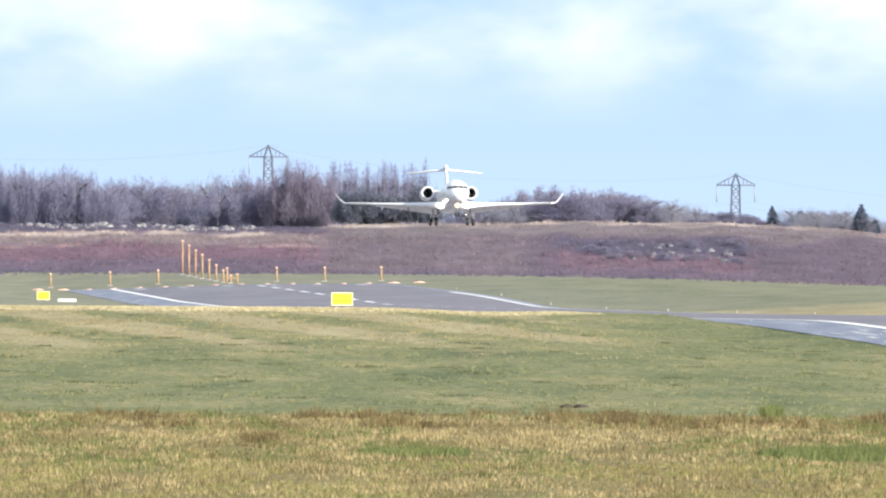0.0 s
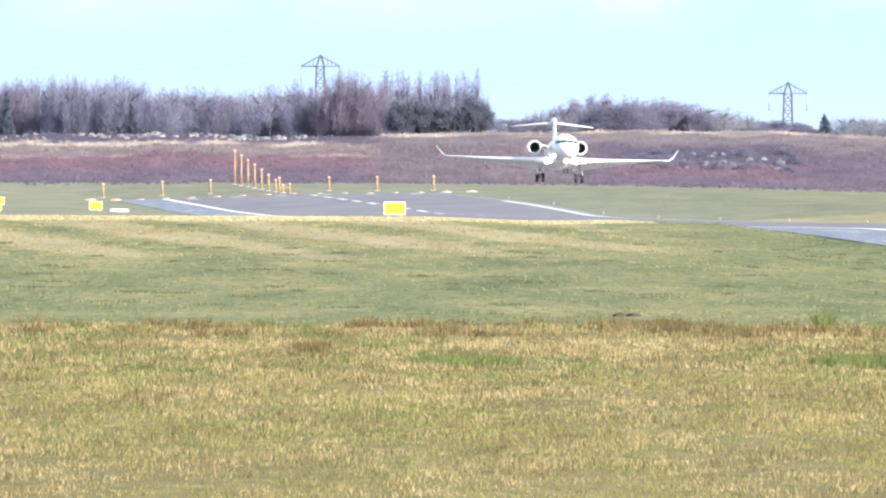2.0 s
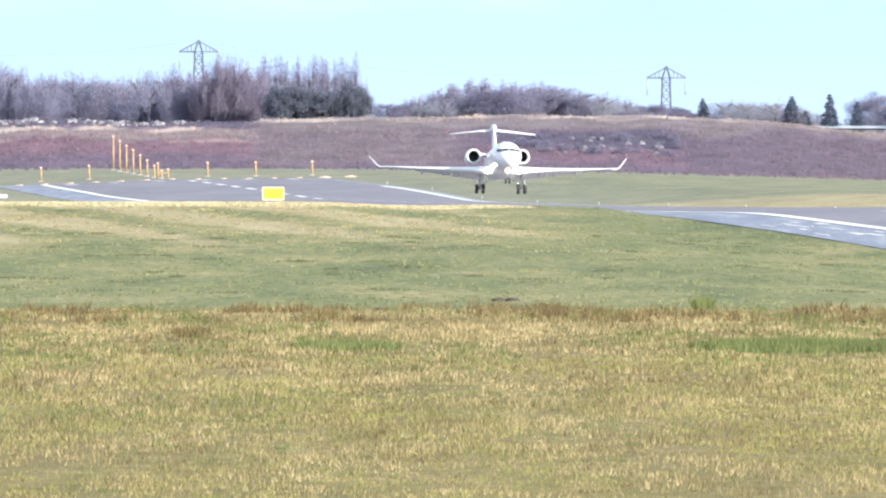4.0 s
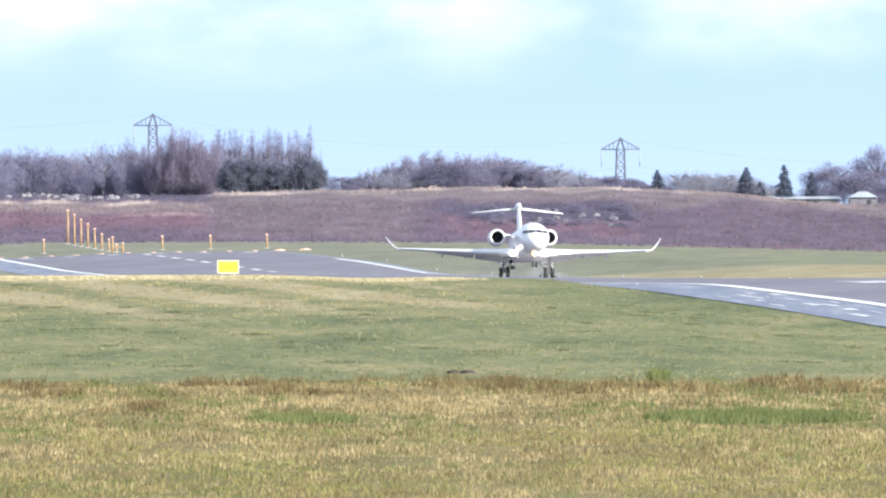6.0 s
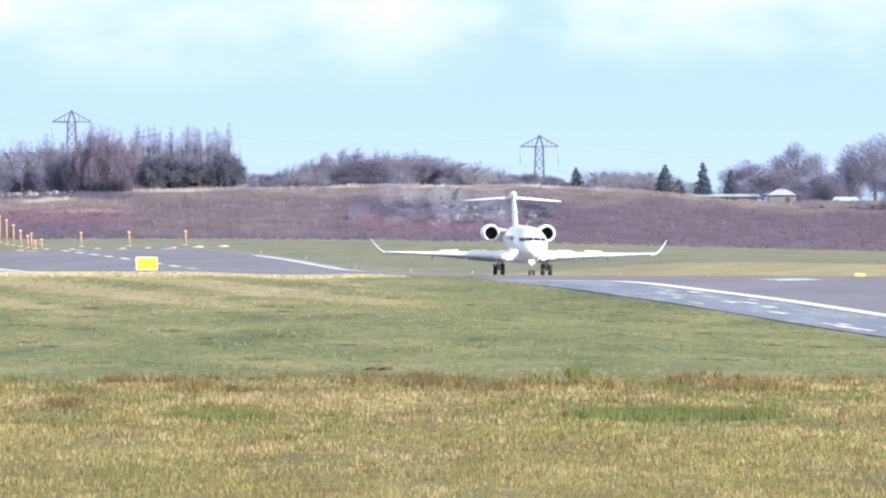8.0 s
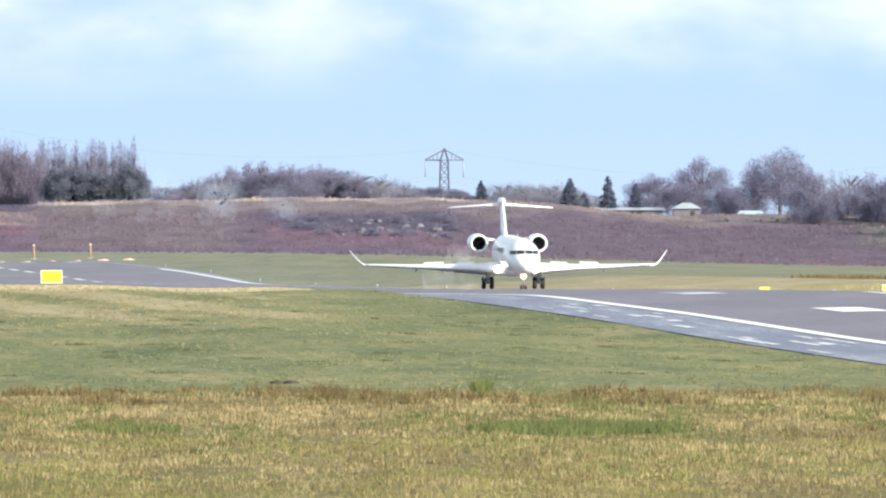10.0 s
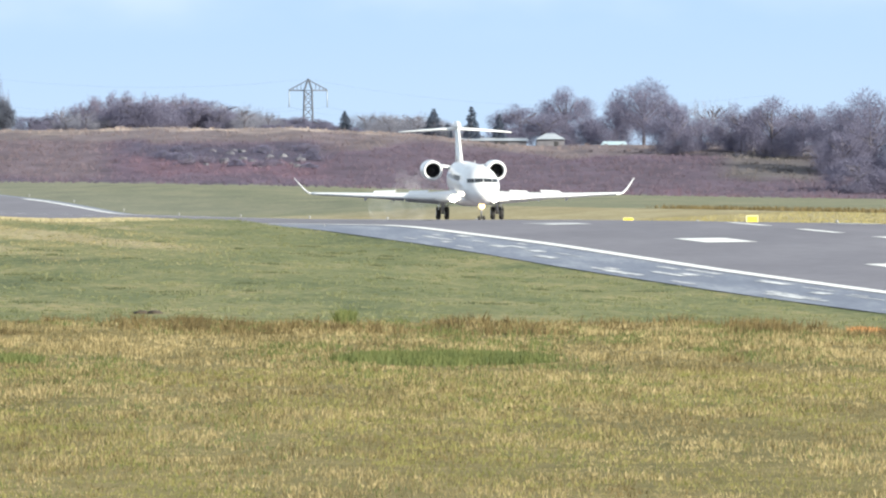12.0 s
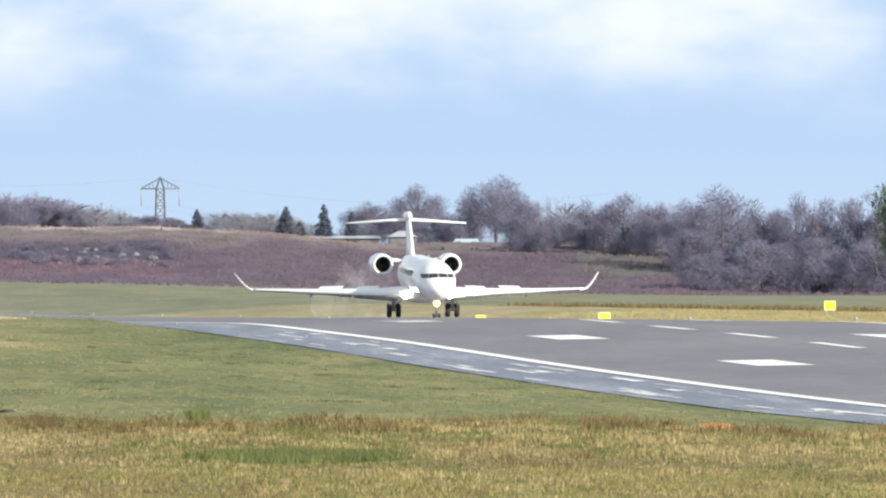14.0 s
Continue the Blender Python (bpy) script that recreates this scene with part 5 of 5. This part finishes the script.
# an old log lying in the near grass
x, y, _ = spot(357, 0, 262)
log = thing("log", "weathered grey-brown log lying in near grass", "log", at=pose(x, y, ground_at(x, y) - 0.08, 0, 0, -12))
bm = bmesh.new()
bmesh.ops.create_cone(bm, cap_ends=True, segments=20, radius1=0.24, radius2=0.27, depth=0.86, matrix=pose(0, 0, 0.1, 0, 90, 0))
for v in bm.verts:
    v.co += Vector((0, 1, 1)) * 0.03 * noise.noise(v.co * 5)
part("bark", bm_mesh("bark", bm, WOOD), log, "grey weathered bark")
bm = bmesh.new()
bmesh.ops.create_cone(bm, cap_ends=True, segments=18, radius1=0.235, radius2=0.225, depth=0.03, matrix=pose(0.44, 0, 0.1, 0, 90, 0))
part("cut_end", bm_mesh("cut_end", bm, CUTWOOD, False), log, "pale sawn end")


# ---- tyre smoke from the touchdown: loose rigid puffs that rise and drift ----
def smoke_material(name, colour, thick):
    """Smoke so thin that most light passes through."""
    m = bpy.data.materials.new(name)
    m.use_nodes = True
    ns, ls = m.node_tree.nodes, m.node_tree.links
    ns.clear()
    out, mix = ns.new("ShaderNodeOutputMaterial"), ns.new("ShaderNodeMixShader")
    clear, grey = ns.new("ShaderNodeBsdfTransparent"), ns.new("ShaderNodeBsdfDiffuse")
    grey.inputs[0].default_value = (*colour, 1)
    n = ns.new("ShaderNodeTexNoise")
    n.inputs["Scale"].default_value = 0.9
    r = ns.new("ShaderNodeMapRange")
    for i, v in enumerate((0.3, 0.75, 0.38 * thick, thick)):
        r.inputs[1 + i].default_value = v
    ls.new(n.outputs[0], r.inputs[0])
    ls.new(r.outputs[0], mix.inputs[0])
    ls.new(clear.outputs[0], mix.inputs[1])
    ls.new(grey.outputs[0], mix.inputs[2])
    ls.new(mix.outputs[0], out.inputs[0])
    return m


THIN = smoke_material("thin_smoke", (0.6, 0.68, 0.86), 0.03)
MIST = smoke_material("thin_mist", (0.75, 0.76, 0.8), 0.035)
SMOKE = []
for side, late in ((-2.3, 0.0), (2.3, 0.15)):
    g = random.Random(int(side * 10))
    cloud = thing("tyre_smoke", "thin bluish-white puff of tyre smoke above the runway", "smoke", "touchdown smoke")
    for k in range(14):
        bm = bmesh.new()
        bmesh.ops.create_icosphere(bm, subdivisions=3, radius=1)
        s = g.uniform(0.6, 1.3)
        for v in bm.verts:
            v.co *= s * (1 + 0.4 * noise.noise(v.co * 1.4 + Vector((k, side, 0))))
        puff = part("puff", bm_mesh("puff", bm, THIN), cloud)
        puff.matrix_basis = pose(g.gauss(0.6, 0.9), g.uniform(-12, 12), g.gauss(0.4, 1.3))
        puff.visible_shadow = False
    y = 1742.0
    x = 114.0 + RUN[1] * y + side
    z = float(runway_z(x, y))
    SMOKE.append((cloud, [(t + (late if 0 < t < 14 else 0), pose(x + dx, y, z + dz, 0, 0, turn)) for t, dx, dz, turn in
                          ((0, 0, -6, 0), (5.5, 0, -6, 0), (6.0, -0.3, 0.8, 10), (6.5, -1.6, 3.2, 20), (7.5, -2.6, 6.2, 35), (8.5, -6, 7.6, 50), (10.5, -26, 9.5, 70), (14, -75, 13, 90))]))


# mist that the reversed engines blow up beside the jet
mist = thing("engine_spray", "thin white mist blown up behind the braking jet", "smoke")
for dx, dy, z, size in ((-3.4, 10, 1.3, 1.5), (-5.0, 16, 1.2, 1.6), (-6.6, 24, 1.0, 1.4), (-3.0, 30, 3.0, 1.4), (-4.6, 36, 2.8, 1.2)):
    bm = bmesh.new()
    bmesh.ops.create_icosphere(bm, subdivisions=4, radius=1)
    for v in bm.verts:
        v.co *= size * (1 + 0.55 * noise.noise(v.co * 1.5 + Vector((dx, 5, 0))) + 0.25 * noise.noise(v.co * 4 + Vector((dx, 9, 0))))
    puff = part("puff", bm_mesh("puff", bm, MIST), mist)
    puff.matrix_basis = pose(dx, dy, z)
    puff.visible_shadow = False


# ---- what moves ----
def jet_y(t):
    """How far down the runway the jet is: a steady approach, then braking."""
    return 2088.0 - 60.0 * t if t < 5.5 else 1758.0 - 59.0 * (t - 5.5) + 0.75 * (t - 5.5) ** 2


def motions():
    heights = ((0, 7.8), (0.5, 6.2), (1.0, 4.6), (1.5, 3.05), (2.0, 1.75), (2.7, 0.05), (3.4, -0.85), (4.2, -1.4), (5.0, -1.85), (5.5, -2.38))
    pitch = ((0, 3.2), (4.5, 3.4), (5.5, 3.4), (6.5, 2.7), (7.0, 2.4), (7.5, 1.0), (8.0, -0.6), (8.5, -1.2), (14, -1.5))
    # the legs hang long in the air and are pressed in after touchdown
    legs = ((0, 0.42), (5.5, 0.45), (6.0, 0.44), (6.5, 0.38), (7.0, 0.06), (7.5, 0.0), (14, 0.0))
    bank = ((0, 0.4), (0.5, 0.0), (1.5, -1.0), (2.7, -1.1), (3.8, -0.6), (5.0, -0.3), (5.5, -0.5), (6.5, -0.7), (8.0, -0.5), (10.0, 0.0), (14, 0.0))
    rows = []
    for k in range(29):
        t = 0.5 * k
        y = jet_y(t)
        x = float(np.interp(t, (8.0, 14.0), (113.75, 114.2))) + RUN[1] * y
        land_z = float(runway_z(x, y)) + 0.08
        air = float(np.interp(t, *zip(*heights))) + EYE[2] if t <= 5.5 else land_z
        rows.append((t, pose(x, y, max(air, land_z) + float(np.interp(t, *zip(*legs))), float(np.interp(t, *zip(*bank))), -float(np.interp(t, *zip(*pitch))), HEADING + 0.15)))
    walk(jet, rows)
    for cloud, steps in SMOKE:
        walk(cloud, steps)
    walk(mist, [(t, pose(x, y, z - (9.0 if t < 9 else 0.0))) for t, x, y, z in
                ((t, 113.9 + RUN[1] * jet_y(t), jet_y(t), float(runway_z(113.9 + RUN[1] * jet_y(t), jet_y(t)))) for t in (0, 2, 4, 6, 7, 8, 9, 10, 11, 12, 13, 14))])
    for leg in GEAR:
        walk(leg, [(t, pose(0, 0, -d)) for t, d in legs])
    # the wings bend up under load and sink when the lift is dumped
    for wing, side in WINGS:
        root = pose(0, side * 1.5, 1.76)
        walk(wing, [(t, root @ pose(0, 0, 0, side * a) @ root.inverted()) for t, a in ((0, 0.3), (6.0, 0.3), (6.5, 0.0), (7.0, -2.3), (7.5, -2.5), (14, -2.5))])
    for sp, at, turn, side in SPOILERS:
        walk(sp, [(t, pose(*at, 0, a, turn)) for t, a in ((0, 0), (6.3, 0), (7.0, 20), (14, 20))])


motions()
